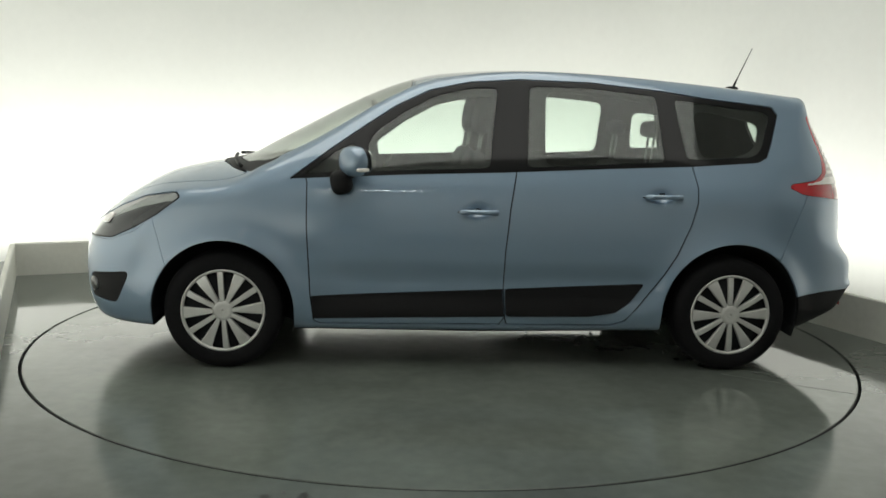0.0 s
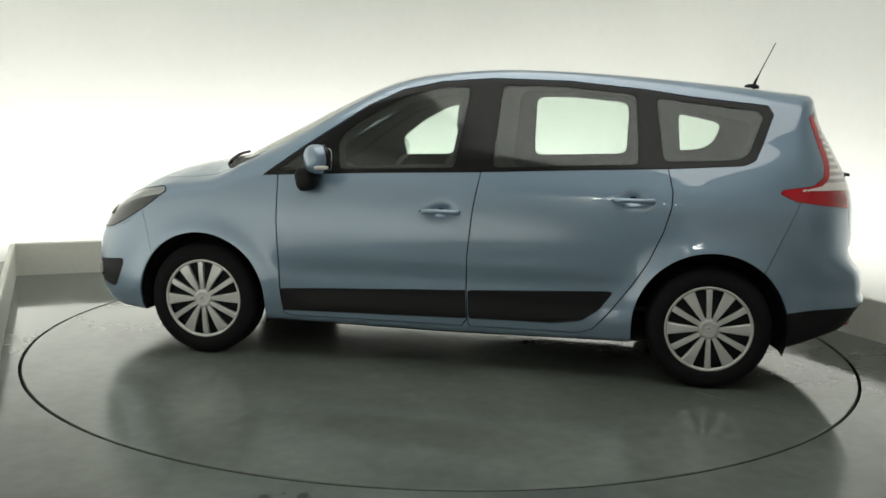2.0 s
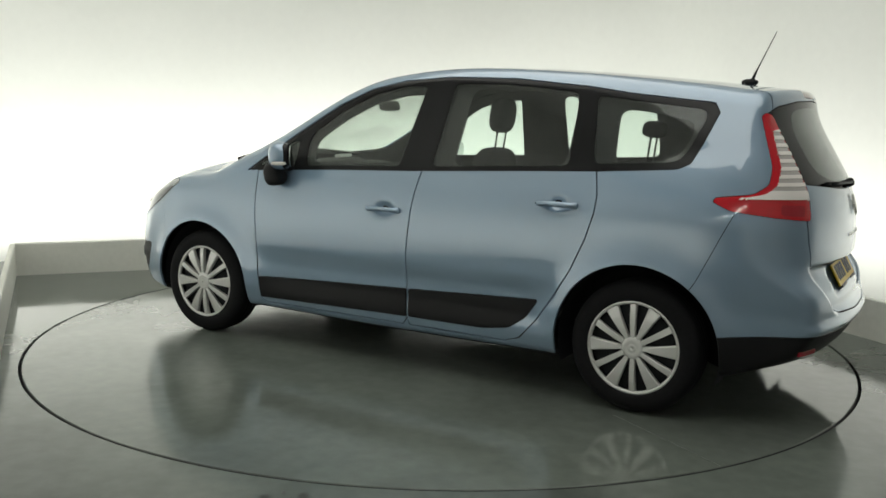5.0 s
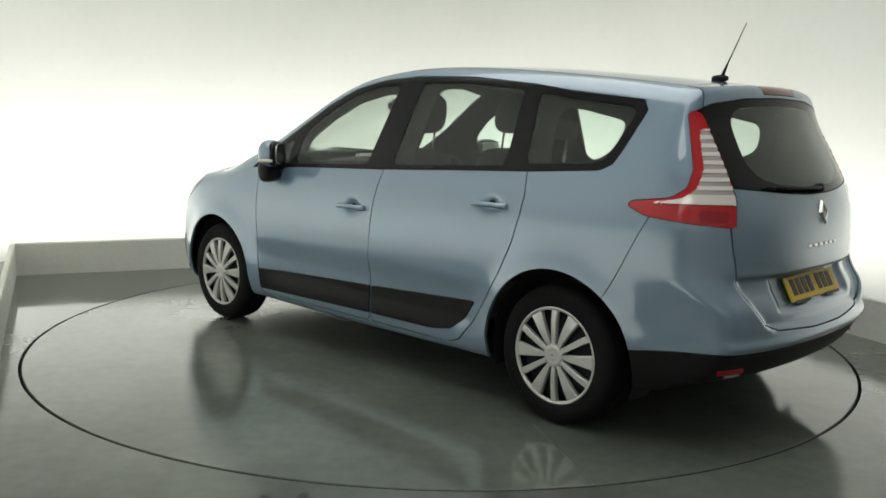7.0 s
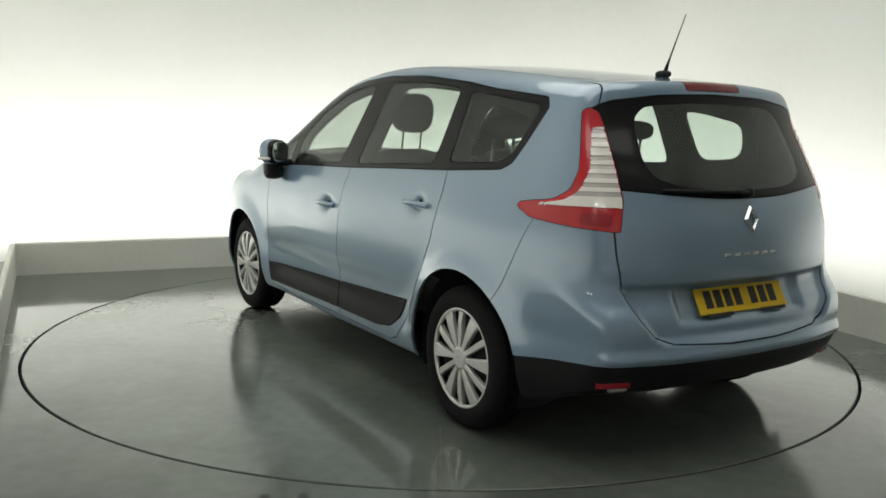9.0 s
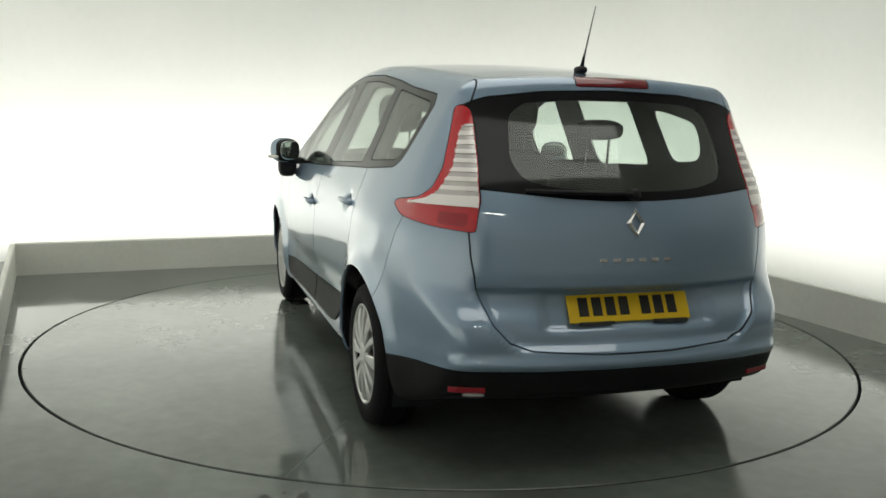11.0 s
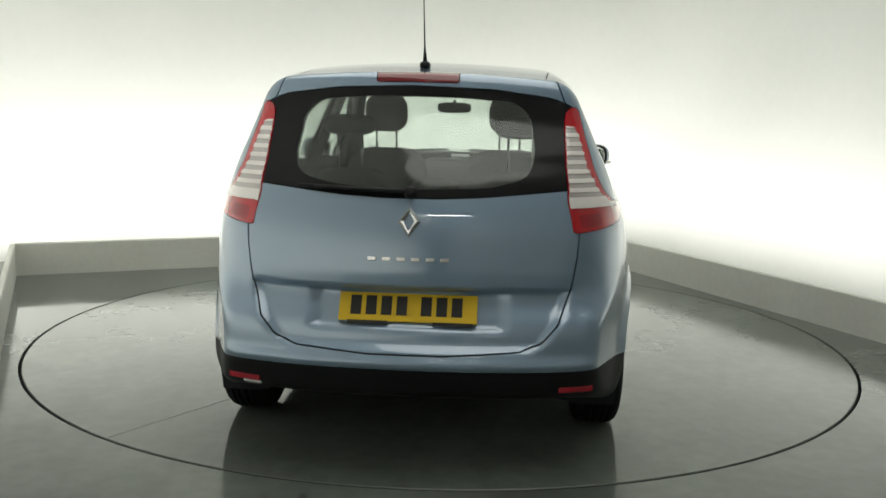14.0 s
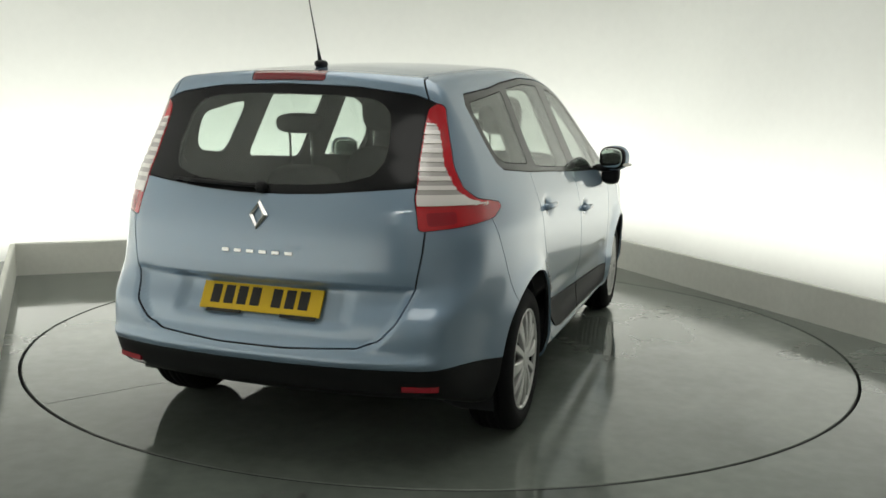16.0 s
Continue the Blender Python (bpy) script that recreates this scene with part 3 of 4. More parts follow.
REGIONS = [  # name, field, gap
    ("hole", arch_field, 0.0),
    ("side_window", from_side(GLASS_F), 0.004), ("rear_side_window", from_side(GLASS_R), 0.004), ("quarter_window", from_side(GLASS_Q), 0.004), ("vent_window", from_side(VENT), 0.004),
    ("window_surround", from_side(BAND, 0.5), 0.005),
    *LENS_BANDS, ("fog_lens", from_corner(rounded([(0.035, 0.968), (0.15, 0.976), (0.15, 1.022), (0.035, 1.018)], 0.012)), 0.0), ("red_lens", from_corner(LAMP), 0.003), ("brake_light", from_rear([(-0.1, 1.504), (0.16, 1.502), (0.16, 1.62), (-0.1, 1.62)], -1.86), 0.004),
    ("lamp_brow", lambda p, a=from_side(HEAD, 0.42), b=from_side(BROW, 0.42): np.maximum(a(p) + 0.005, b(p)), 0.0), ("headlight", from_side(HEAD, 0.42), 0.006), ("fog_grille", from_side(FOG, 0.5), 0.005),
    ("side_moulding", from_side(TRIM_F), 0.004), ("side_moulding", from_side(TRIM_R), 0.004),
    ("rear_glass", from_rear(GATE_CLEAR), 0.0), ("rear_glass_border", lambda p, f=from_rear(GATE_GLASS): np.maximum(np.maximum(f(p), p[:, 0] + 1.85), lamp_side(p)), 0.005),
    ("windscreen", from_above(SCREEN), 0.006), ("bonnet", from_above(HOOD), 0.007), ("cowl", from_above(COWL), 0.004), ("roof", from_above(ROOF, 1.3), 0.005),
    ("tailgate", lambda p, f=from_rear(GATE): np.maximum(np.maximum(f(p), p[:, 0] + 1.787), lamp_side(p)), 0.006),
    ("front_door", from_side(DOOR_F), GAP), ("rear_door", from_side(DOOR_R), GAP),
    ("rear_valance", lambda p, f=outline_field(VALANCE): f(p[:, [0, 2]]), 0.004), ("rear_bumper", lambda p, f=outline_field(BUMP_R): f(p[:, [0, 2]]), 0.0035),
    ("front_bumper", lambda p, f=outline_field(BUMP_F): f(p[:, [0, 2]]), 0.002),
    ("cant_rail", lambda p: 1.135 + 0.0 * p[:, 0] - p[:, 2], 0.0), ("sill", lambda p: np.maximum(p[:, 2] - 0.262, np.abs(p[:, 0]) - 1.05), 0.0),
    ("front_wing", lambda p: np.maximum(0.5 - p[:, 0], p[:, 2] - 2), 0.0),
]
V, T = skin_mesh()
N = skin_normals(V)
for name, field, gap in REGIONS:
    for off in ((-gap / 2, gap / 2) if gap else (0.0,)):
        V, N, T = split(V, N, T, field(V) - off)
mid = V[T].mean(1)
tag = np.full(len(T), -1)
SEAM_TAG = 99
for i, (name, field, gap) in enumerate(REGIONS):
    f = field(mid)
    tag[(tag < 0) & (f < -gap / 2)] = i
    tag[(tag < 0) & (f < gap / 2)] = SEAM_TAG
under = (mid[:, 2] < 0.24) & (N[T].mean(1)[:, 2] < -0.8)
tag[under & (tag != 0)] = 98

LOOK = {"side_window": GLASS, "rear_side_window": GLASS, "quarter_window": GLASS, "vent_window": GLASS, "window_surround": GLOSS, "clear_lens": CLEAR, "lens_rib": CLEAR, "lens_trough": LAMP_BACK, "red_lens": RED, "fog_lens": REFLECTOR, "brake_light": DARKRED, "lamp_brow": BROW_LENS, "cowl": BLACK,
        "headlight": HEADGLASS, "fog_grille": BLACK, "side_moulding": BLACK, "rear_glass": REAR_GLASS, "rear_glass_border": GLOSS, "windscreen": VEILED_GLASS, "rear_valance": BLACK}
PANES = (GLASS, VEILED_GLASS, REAR_GLASS)
for i, (name, field, gap) in enumerate(REGIONS):
    if name == "hole":
        continue
    whole = name in ("windscreen", "cowl", "brake_light", "bonnet", "roof", "tailgate", "rear_glass", "rear_glass_border", "rear_bumper", "rear_valance", "front_bumper")
    mat = LOOK.get(name, PAINT) or CHROME
    for side in ((0,) if whole else (1, -1)):
        pick = (tag == i) & ((mid[:, 1] * side > 0) if side else True)
        if not pick.any():
            continue
        lift = 0.006 if name == "side_moulding" else 0.004 if name in ("lens_rib", "clear_lens") else -0.001 if mat in (*PANES, GLOSS) else 0.0
        ob = panel(name, V, N, T[pick], mat, car, 0.004 if mat in PANES else 0.010, lift)
        if mat in PANES:
            ob.visible_shadow = False


def islands(t):
    """Numbers the connected pieces of a set of triangles."""
    lab = np.arange(t.max() + 1)
    while True:
        low = lab[t].min(1)
        nxt = lab.copy()
        for c in range(3):
            np.minimum.at(nxt, t[:, c], low)
        nxt = nxt[nxt]
        if (nxt == lab).all():
            return lab[t[:, 0]]
        lab = nxt


rest = (tag == -1)
for side in (1, -1):
    tris = T[rest & (mid[:, 1] * side > 0)]
    isle = islands(tris)
    names, counts = np.unique(isle, return_counts=True)
    for k in np.argsort(-counts):
        if counts[k] > 12:
            panel("rear_wing" if counts[k] == counts.max() else "pillar_filler", V, N, tris[isle == names[k]], PAINT, car, 0.010)
glassy = [i for i, r in enumerate(REGIONS) if LOOK.get(r[0]) in PANES or r[0] == "hole"]
panel("inner_shell", V, N, T[~np.isin(tag, glassy)], SEAM, car, 0.006, -0.014, "dark inner lining of the body shell")

# trim inside the pillars, with smaller openings than the glass
INNER_R = rounded([(-0.335, 1.130), (-0.965, 1.160), (-0.965, 1.505), (-0.62, 1.535), (-0.355, 1.535)], 0.06)
INNER_Q = rounded([(-1.205, 1.188), (-1.440, 1.205), (-1.525, 1.250), (-1.570, 1.385), (-1.300, 1.440), (-1.185, 1.445)], 0.06)
band_f, open_f, open_r, open_q = from_side(BAND, 0.5), from_side(GLASS_F, 0.5), from_side(INNER_R, 0.5), from_side(INNER_Q, 0.5)


def lining_field(p):
    return np.maximum(band_f(p) - 0.01, -np.minimum(np.minimum(open_f(p) + 0.030, open_r(p)), open_q(p)))


LV, LN, LT = split(V, N, T, lining_field(V))
lined = lining_field(LV[LT].mean(1)) < 0
for side in (1, -1):
    panel("pillar_trim", LV, LN, LT[lined & (LV[LT].mean(1)[:, 1] * side > 0)], BLACK, car, 0.012, -0.035, "dark inner pillar trim")


# ---- places on the skin ----
def on_skin(p, way, reach=0.6):
    """The skin along a ray that starts inside the car."""
    lo, hi = 0.0, reach
    for _ in range(40):
        m = (lo + hi) / 2
        q = np.array([[p[i] + way[i] * m for i in range(3)]])
        lo, hi = (m, hi) if skin(q)[0] < 0 else (lo, m)
    q = np.array([[p[i] + way[i] * lo for i in range(3)]])
    return Vector(q[0]), Vector(skin_normals(q)[0])


def facing(place, normal, up=(0, 0, 1)):
    """A pose with local z along the normal and local y as near to up as it can be."""
    z = Vector(normal).normalized()
    x = Vector(up).cross(z).normalized()
    y = z.cross(x)
    m = Matrix((x, y, z)).transposed().to_4x4()
    m.translation = place
    return m


def blob(sx, sy, sz, m=Matrix(), power=3.0, u=24, v=14, bm=None):
    """A rounded block of full size sx, sy, sz."""
    bm = bm or bmesh.new()

    def p(c):
        return math.copysign(abs(c) ** (2 / power), c)
    rows = []
    for i in range(1, v):
        a = -math.pi / 2 + math.pi * i / v
        rows.append([bm.verts.new(m @ Vector((sx / 2 * p(math.cos(a)) * p(math.cos(k * math.tau / u)), sy / 2 * p(math.cos(a)) * p(math.sin(k * math.tau / u)), sz / 2 * p(math.sin(a))))) for k in range(u)])
    lo, hi = bm.verts.new(m @ Vector((0, 0, -sz / 2))), bm.verts.new(m @ Vector((0, 0, sz / 2)))
    for q, s in zip(rows, rows[1:]):
        for k in range(u):
            bm.faces.new((q[k], q[(k + 1) % u], s[(k + 1) % u], s[k]))
    for k in range(u):
        bm.faces.new((lo, rows[0][(k + 1) % u], rows[0][k]))
        bm.faces.new((hi, rows[-1][k], rows[-1][(k + 1) % u]))
    return bm


# ---- wheels ----
def wheel_meshes():
    meshes = {}

    def keep(name, bm, mat):
        me = bpy.data.meshes.new(name)
        bm.to_mesh(me)
        bm.free()
        me.materials.append(mat)
        me.polygons.foreach_set("use_smooth", [True] * len(me.polygons))
        meshes[name] = me
    keep("wheel", lathe([(0.215, -0.09), (0.215, 0.05), (0.20, 0.058), (0.06, 0.062), (0.02, 0.062), (0.02, 0.03), (0.19, 0.03), (0.20, -0.09)], 48, "y", close=True), SEAM)
    out = [(0.214, 0.086), (0.222, 0.094), (0.240, 0.100), (0.262, 0.102), (0.282, 0.099), (0.300, 0.090), (0.311, 0.076), (0.3165, 0.058)]
    tread = []
    for y in (0.045, 0.018, -0.018, -0.045):
        tread += [(0.318, y + 0.006), (0.311, y + 0.004), (0.311, y - 0.004), (0.318, y - 0.006)]
    keep("tyre", lathe(out + tread + [(r, -y) for r, y in reversed(out)], 64, "y", close=True), RUBBER)
    keep("trim_ring", lathe([(0.207, 0.084), (0.2085, 0.090), (0.217, 0.097), (0.2235, 0.095), (0.224, 0.086), (0.21, 0.078)], 64, "y", close=True), SILVER)
    keep("hub_cap", lathe([(0.0001, 0.103), (0.018, 0.103), (0.024, 0.100), (0.030, 0.104), (0.050, 0.099), (0.060, 0.088), (0.056, 0.066), (0.0001, 0.066)], 36, "y", close=True), SILVER)
    for name, w0, w1 in (("spoke", 0.0118, 0.0165), ("wide_spoke", 0.0095, 0.0330)):
        bm = bmesh.new()
        rows = []
        for r, y, k in ((0.046, 0.098, 0.0), (0.10, 0.101, 0.33), (0.16, 0.099, 0.68), (0.208, 0.092, 1.0)):
            w = w0 + (w1 - w0) * k
            rows.append([bm.verts.new(c) for c in ((-w, y - 0.022, r), (-w, y - 0.004, r), (-w * 0.78, y, r), (w * 0.78, y, r), (w, y - 0.004, r), (w, y - 0.022, r))])
        for a, c in zip(rows, rows[1:]):
            for i in range(6):
                j = (i + 1) % 6
                bm.faces.new((a[i], a[j], c[j], c[i]))
        bm.faces.new(rows[0]), bm.faces.new(rows[-1][::-1])
        bmesh.ops.recalc_face_normals(bm, faces=bm.faces)
        me_name = name
        keep(me_name, bm, SILVER)
        meshes[name].polygons.foreach_set("use_smooth", [False] * len(meshes[name].polygons))
    return meshes


WHEEL = wheel_meshes()
for ax in (FRONT_AXLE, REAR_AXLE):
    for side in (1, -1):
        wheel = new("wheel", WHEEL["wheel"])
        wheel.parent = car
        wheel.matrix_basis = pose(ax, 0.782 * side, HUB_Z, 0, 0, 0 if side > 0 else 180) @ pose(0, 0, 0, 0, 4 if ax > 0 else 2, 0)
        for name, label in (("tyre", "black rubber tyre"), ("trim_ring", "silver trim ring"), ("hub_cap", "silver hub cap")):
            ob = new(name, WHEEL[name])
            ob.parent = wheel
            ob["label"] = label
        for k in range(12):
            ob = new("spoke", WHEEL["spoke" if k % 2 == 0 else "wide_spoke"])
            ob.parent = wheel
            ob.matrix_basis = pose(0, 0, 0, 0, 30 * k, 0)
        # arch liner
        bm = bmesh.new()
        rows = []
        for k in range(29):
            a = math.radians((-10 if ax > 0 else -19) + (209 if ax > 0 else 218) * k / 28)
            rows.append([bm.verts.new((ax + r * math.cos(a), side * y, HUB_Z + r * math.sin(a))) for r, y in ((ARCH[ax] + 0.002, 0.838), (ARCH[ax] + 0.008, 0.70), (0.36, 0.56), (0.02, 0.55))])
        for a, c in zip(rows, rows[1:]):
            for i in range(3):
                bm.faces.new((a[i], a[i + 1], c[i + 1], c[i]))
        part("arch_liner", bm, SEAM, car, "black wheel arch liner")
panel("underbody", V, N, T[tag == 98], SEAM, car, 0.01, 0.0, "black underbody")
part("axle_beam", tube([(REAR_AXLE, -0.62, 0.27), (REAR_AXLE + 0.12, -0.5, 0.25), (REAR_AXLE + 0.15, 0, 0.25), (REAR_AXLE + 0.12, 0.5, 0.25), (REAR_AXLE, 0.62, 0.27)], 0.045), SEAM, car)
part("fuel_tank", blob(0.36, 1.12, 0.17, pose(-0.96, 0, 0.205), 4), SEAM, car, "black underfloor tank")
part("silencer", blob(0.30, 0.55, 0.10, pose(-1.80, -0.15, 0.31), 4), SEAM, car, "dark exhaust silencer")

# ---- mirrors, handles, aerial ----
MIRROR_GLASS = material("mirror_glass", (0.75, 0.8, 0.78), 0.03, 1.0)
AMBER = material("indicator_lens", (0.75, 0.72, 0.68), 0.15, coat=1.0)
for side in (1, -1):
    mm = pose(0.692, 0.952 * side, 1.131, 0, 0, 33 if side > 0 else -20)
    bm = blob(0.135, 0.190, 0.158, mm, 2.4)
    bmesh.ops.bisect_plane(bm, geom=bm.verts[:] + bm.edges[:] + bm.faces[:], plane_co=mm @ Vector((-0.030, 0, 0)), plane_no=mm.to_3x3() @ Vector((1, 0, 0)), clear_inner=True)
    bmesh.ops.holes_fill(bm, edges=[e for e in bm.edges if e.is_boundary])
    housing = part("mirror_housing", bm, PAINT, car, "blue door mirror shell")
    part("mirror_rim", blob(0.060, 0.180, 0.146, mm @ pose(-0.030, 0, 0), 2.9), GLOSS, housing, "black mirror rim")
    part("mirror_glass", blob(0.010, 0.158, 0.120, mm @ pose(-0.060, 0, 0), 3.2), MIRROR_GLASS, housing, "door mirror glass")
    bm = blob(0.115, 0.12, 0.13, pose(0.758, 0.922 * side, 1.022, 0, 12, 0), 3.0)
    part("mirror_base", bm, BLACK, housing, "black mirror foot")
    part("mirror_arm", blob(0.10, 0.16, 0.05, pose(0.735, 0.885 * side, 1.062), 3), BLACK, housing, "black mirror arm")
    part("indicator", blob(0.085, 0.025, 0.022, mm @ pose(0.0, 0.088 * side, -0.040, 0, 0, 12 * side), 3), AMBER, housing, "clear indicator lens")
    for hx, hz in HANDLES:
        p, n = on_skin((hx + 0.13, 0.4 * side, hz), (0, side, 0))
        y = p.y + 0.022 * side
        pts = [(hx - 0.105, y - 0.016 * side, hz), (hx - 0.09, y - 0.002 * side, hz), (hx - 0.03, y, hz + 0.002), (hx + 0.05, y, hz + 0.002), (hx + 0.095, y - 0.004 * side, hz), (hx + 0.108, y - 0.018 * side, hz)]
        bm = tube(pts, [0.006, 0.0125, 0.0135, 0.0135, 0.0125, 0.006], 10)
        part("door_handle", bm, PAINT, car, "blue pull handle")
        part("handle_end", blob(0.045, 0.03, 0.032, pose(hx - 0.088, y - 0.013 * side, hz), 3), PAINT, car)
        # Black disc painted in for the shade inside the body-coloured recess.
        p2, n2 = on_skin((hx, 0.4 * side, hz + 0.012), (0, side, 0))
        part("cup_shade", blob(0.115, 0.006, 0.064, pose(hx, p2.y, hz + 0.010), 2.2), BLACK, car, "black disc painted as shade in the handle recess")
aerial = part("aerial_base", blob(0.085, 0.045, 0.035, pose(-1.642, 0, 1.582), 2.4), BLACK, car, "black roof aerial foot")
part("aerial_mast", tube([(-1.65, 0, 1.585), (-1.663, 0, 1.62), (-1.678, 0, 1.655), (-1.757, 0, 1.835)], [0.010, 0.007, 0.0035, 0.002]), BLACK, aerial)

# ---- rear details ----
def on_rear(y, z):
    return on_skin((-1.5, y, z), (-1, 0, 0), 1.2)


p, n = on_rear(0, 0.657)
plate_at = facing(p + n * 0.009, n)
plate = part("number_plate", box(0.52, 0.111, 0.008, plate_at, 0.003), YELLOW, car, "yellow rear number plate with dark bars", smooth=False)
INK = material("plate_ink", (0.012, 0.011, 0.01), 0.5)
for k in range(7):
    cx = -0.196 + 0.0575 * k + (0.035 if k > 3 else 0)
    part("plate_bar", box(0.040, 0.074, 0.003, plate_at @ pose(cx, 0.006, 0.0045)), INK, plate, smooth=False)
for cx in (-0.15, 0.17):
    part("plate_strip", box(0.15, 0.013, 0.004, plate_at @ pose(cx, -0.060, 0.003)), INK, plate, "black strip", smooth=False)

p, n = on_rear(0, 0.989)
at = facing(p + n * 0.004, n)
bm = bmesh.new()
outer, inner = [(0, 0.058), (0.042, 0), (0, -0.058), (-0.042, 0)], [(0, 0.034), (0.019, 0), (0, -0.034), (-0.019, 0)]
lo = [bm.verts.new(at @ Vector((x, y, 0))) for x, y in outer]
ridge = [bm.verts.new(at @ Vector((x * 0.74, y * 0.78, 0.010))) for x, y in outer]
hole = [bm.verts.new(at @ Vector((x, y, 0.003))) for x, y in inner]
for i in range(4):
    j = (i + 1) % 4
    bm.faces.new((lo[i], lo[j], ridge[j], ridge[i]))
    bm.faces.new((ridge[i], ridge[j], hole[j], hole[i]))
for i in range(4):
    j = (i + 1) % 4
    bm.faces.new((hole[i], hole[j], lo[j], lo[i]))
bmesh.ops.recalc_face_normals(bm, faces=bm.faces)
part("diamond_badge", bm, CHROME, car, "chrome diamond badge", smooth=False)
for k in range(6):
    yk = 0.135 - 0.054 * k
    p, n = on_rear(yk, 0.851)
    part("badge_bar", box(0.032, 0.015, 0.005, facing(p + n * 0.002, n), 0.002), CHROME, car, "small chrome badge bar", smooth=False)

# wiper on the rear glass
p, n = on_rear(0, 1.09)
wiper = part("rear_wiper", blob(0.045, 0.045, 0.045, facing(p + n * 0.014, n), 2.5), BLACK, car, "black rear wiper")
pts, blade = [], []
for k in range(6):
    yk = 0.36 * k / 5
    q, m = on_rear(yk, 1.088 + 0.012 * k / 5)
    pts.append(q + m * (0.028 - 0.010 * k / 5))
for k in range(8):
    yk = 0.02 + 0.40 * k / 7
    q, m = on_rear(yk, 1.093 + 0.012 * k / 7)
    blade.append(q + m * 0.010)
part("wiper_arm", tube(pts, 0.008, 6), BLACK, wiper)
part("wiper_blade", tube(blade, 0.007, 6), BLACK, wiper)
for side in (1, -1):
    pts = [on_rear(side * (0.575 + 0.13 * k / 5), 0.366) for k in range(6)]
    bm = bmesh.new()
    rows = [[bm.verts.new(q + m * o + Vector((0, 0, h))) for o, h in ((-0.01, -0.017), (0.004, -0.014), (0.004, 0.014), (-0.01, 0.017))] for q, m in pts]
    for a, c in zip(rows, rows[1:]):
        for i in range(4):
            bm.faces.new((a[i], a[(i + 1) % 4], c[(i + 1) % 4], c[i]))
    bm.faces.new(rows[0]), bm.faces.new(rows[-1][::-1])
    bmesh.ops.recalc_face_normals(bm, faces=bm.faces)
    part("rear_reflector", bm, REFLECTOR, car, "red bumper reflector", smooth=False)
# the reversing lamp under one reflector, towing-eye cover
p, n = on_rear(0.61, 0.336)
part("reversing_lamp", blob(0.085, 0.022, 0.012, facing(p + n * 0.002, n), 3), LAMP_BACK, car, "clear reversing lamp")

# ---- front wipers, headlight inside ----
for y0, y1 in ((0.08, 0.62), (-0.62, -0.08)):
    pts = []
    for k in range(8):
        y = y0 + (y1 - y0) * k / 7
        q, m = on_skin((1.42 - 0.28 * y * y, y, 0.8), (0, 0, 1))
        pts.append(q + m * 0.018)
    part("front_wiper", tube(pts, 0.010, 6), BLACK, car, "black windscreen wiper")
for side in (1, -1):
    p, n = on_skin((1.2, 0.55 * side, 0.79), (0.985, 0.17 * side, 0), 1.2)
    part("lamp_reflector", blob(0.10, 0.07, 0.012, facing(p + n * 0.002, n), 3), CLEAR, car, "bright headlight reflector")


# ---- cabin ----
def seat(x, y, w, base_z, back_top, head_z, head_h=0.18, lean=0.16):
    s = part("seat", blob(0.50, w, 0.16, pose(x + 0.22, y, base_z, 0, -6, 0), 4), FABRIC, car, "dark grey cloth car seat")
    h = back_top - base_z
    part("backrest", blob(0.14, w, h + 0.1, pose(x - 0.07 - lean * h / 2, y, base_z + h / 2, 0, -math.degrees(math.atan(lean)), 0), 4), FABRIC, s)
    hx = x - 0.07 - lean * (head_z - base_z)
    part("headrest", blob(0.11, 0.255, head_h, pose(hx, y, head_z, 0, -8, 0), 3), FABRIC, s)
    for d in (-0.06, 0.06):
        part("headrest_post", tube([(hx + 0.03, y + d, back_top - 0.03), (hx, y + d, head_z - head_h * 0.3)], 0.007, 6), CHROME, s, "chrome headrest post")


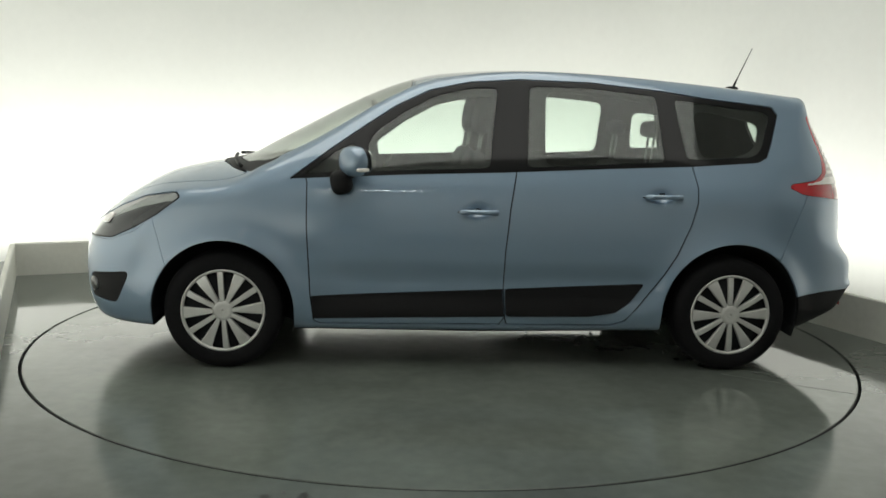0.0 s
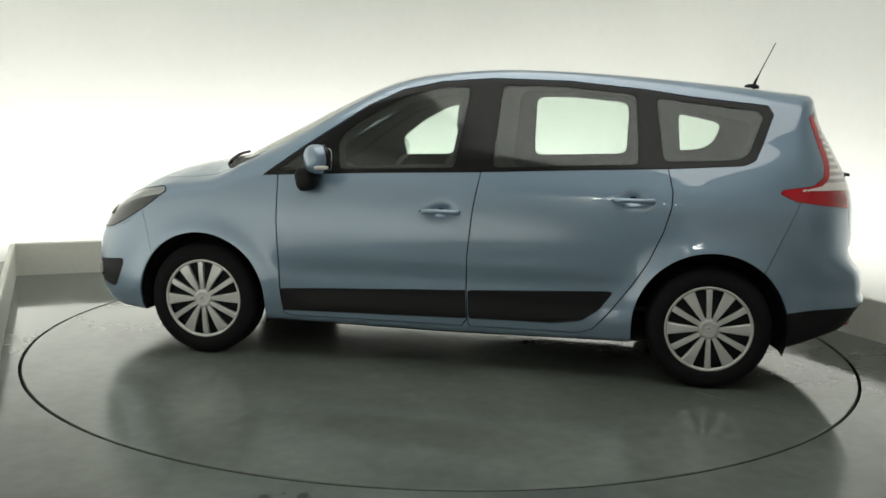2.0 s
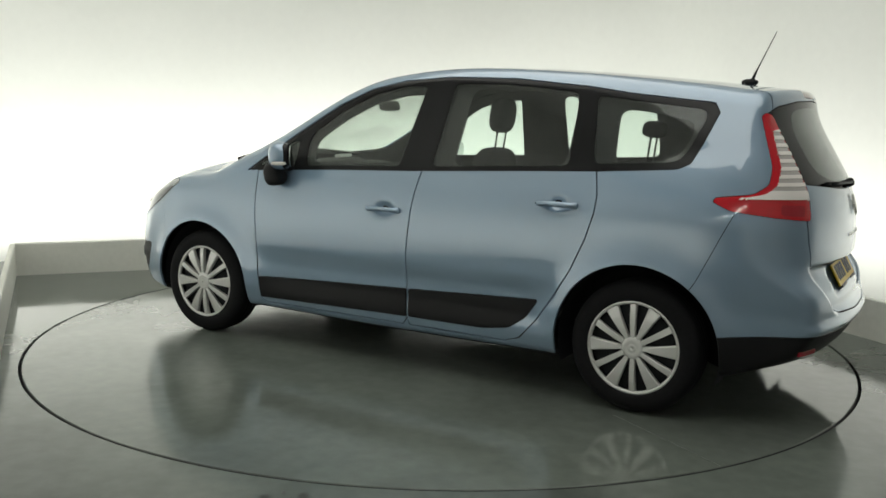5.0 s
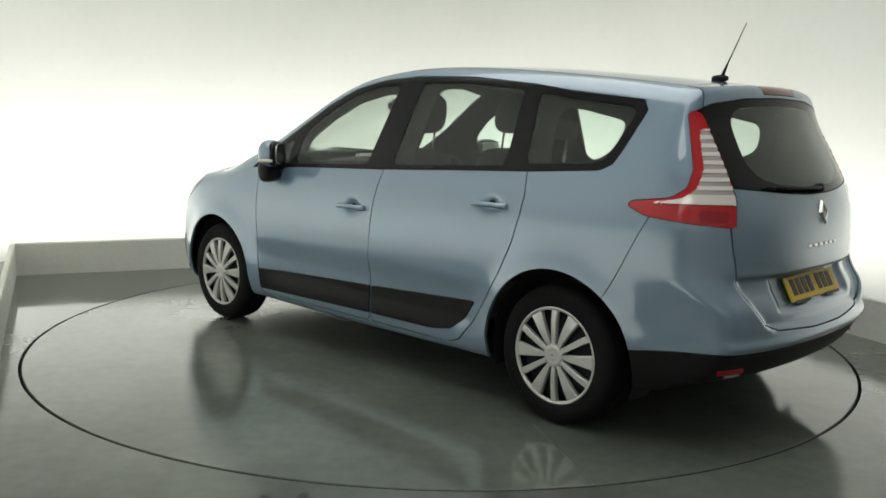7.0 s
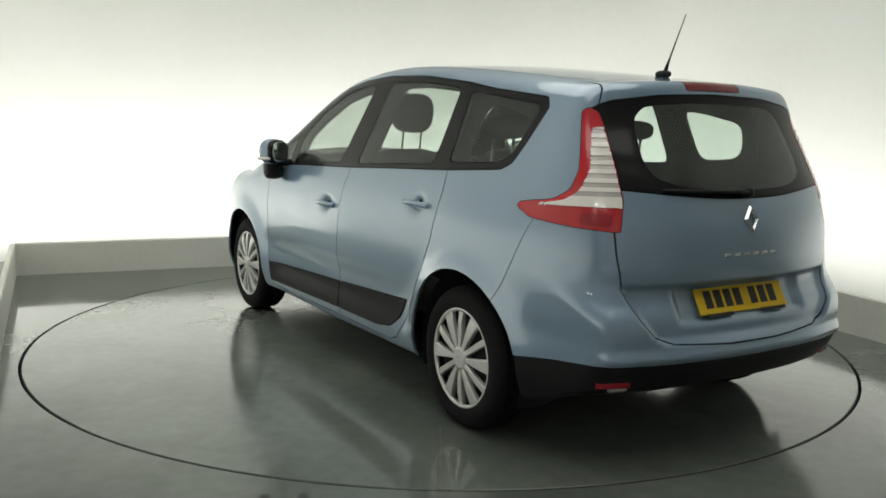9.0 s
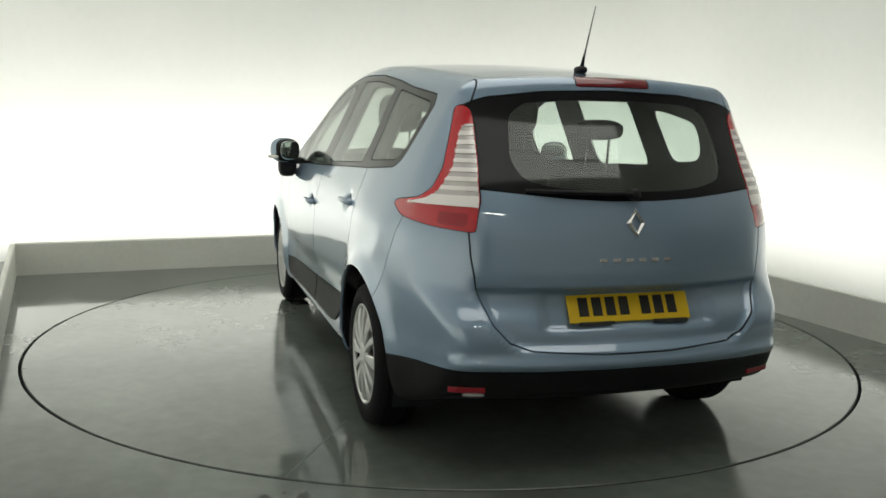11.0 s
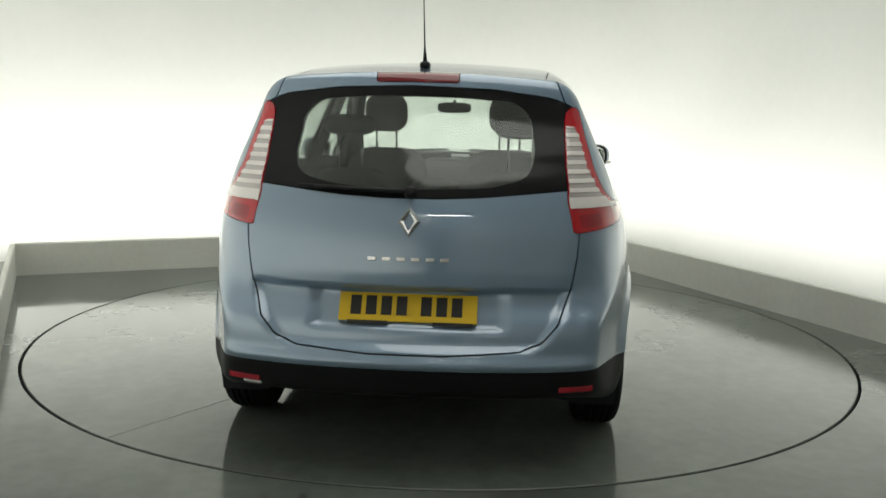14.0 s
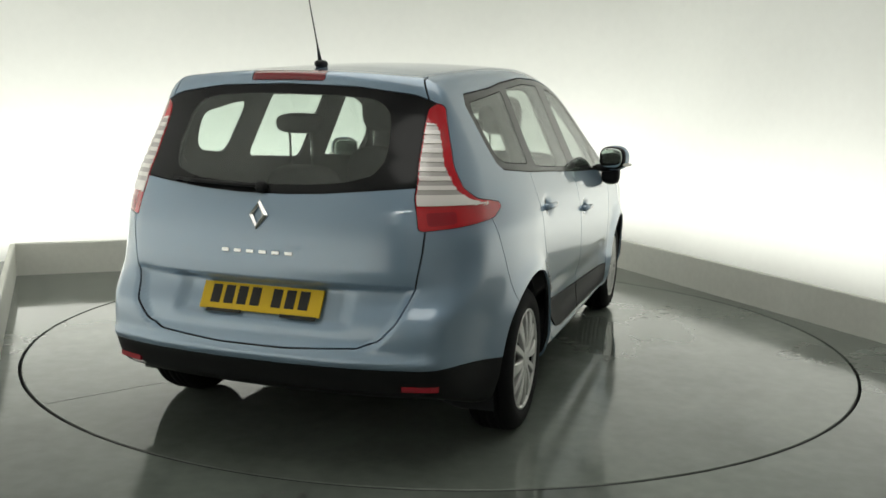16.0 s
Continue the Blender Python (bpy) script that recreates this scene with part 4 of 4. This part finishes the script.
seat(0.16, 0.37, 0.50, 0.62, 1.13, 1.385, 0.225)
seat(0.16, -0.37, 0.50, 0.62, 1.13, 1.385, 0.225)
for y in (0.42, -0.42):
    seat(-0.84, y, 0.42, 0.62, 1.06, 1.322, 0.10)
seat(-0.84, 0, 0.38, 0.62, 0.96, 0.98)
dash = part("dashboard", blob(0.62, 1.36, 0.36, pose(1.12, 0, 0.86, 0, 8, 0), 4), TRIM, car, "dark grey dashboard")
part("instrument_hood", blob(0.26, 0.46, 0.09, pose(1.03, 0, 1.035, 0, 6, 0), 3), TRIM, dash)
bm = bmesh.new()
ring = [Vector((0.58, -0.37, 0.93)) + Matrix.Rotation(math.radians(-25), 3, "Y") @ Vector((0, 0.185 * math.cos(k * math.tau / 32), 0.185 * math.sin(k * math.tau / 32))) for k in range(33)]
wheel = part("steering_wheel", tube(ring, 0.015, 8), TRIM, car, "black steering wheel")
part("wheel_boss", blob(0.06, 0.16, 0.13, pose(0.595, -0.37, 0.925, 0, -25, 0), 3), TRIM, wheel)
part("wheel_spokes", blob(0.025, 0.36, 0.05, pose(0.595, -0.37, 0.925, 0, -25, 0), 4), TRIM, wheel)
mirror = part("inside_mirror", blob(0.035, 0.225, 0.068, pose(0.60, 0.0, 1.428, 0, 8, 0), 3.5), TRIM, car, "black interior mirror")
part("mirror_stem", tube([(0.61, 0, 1.44), (0.66, 0, 1.47), (0.67, 0, 1.465)], 0.012, 6), TRIM, mirror)
part("load_cover", box(0.75, 1.16, 0.03, pose(-1.62, 0, 0.99), 0.01), TRIM, car, "dark luggage cover")
part("cabin_floor", box(2.5, 1.3, 0.03, pose(-0.2, 0, 0.36), 0.01), TRIM, car, "dark carpet floor")
part("dash_tab", box(0.05, 0.13, 0.02, pose(0.99, -0.03, 1.092, 0, 10, 0), 0.004), material("matt_white", (0.8, 0.8, 0.78), 0.6), dash, "small white tab on the dashboard", smooth=False)
for side in (1, -1):
    p, n = on_skin((1.2, 0.70 * side, 0.43), (0.97, 0.0, 0), 1.2)
    part("fog_lamp", lathe([(0.0001, 0.004), (0.03, 0.006), (0.04, 0.002), (0.042, -0.01), (0.0001, -0.01)], 24, "z"), DARK_LENS, car, "dark round fog lamp").matrix_basis = facing(p + n * 0.004, n)


# ---- motion ----
def motions():
    rows, table = [], []
    for k in range(33):
        t = k * 0.5
        turn = pose(0, 0, 0, 0, 0, spin(t))
        table.append((t, turn))
        rows.append((t, turn @ pose(CAR_AT[0], CAR_AT[1], 0)))
    walk(car, rows)
    walk(turntable, table)


motions()
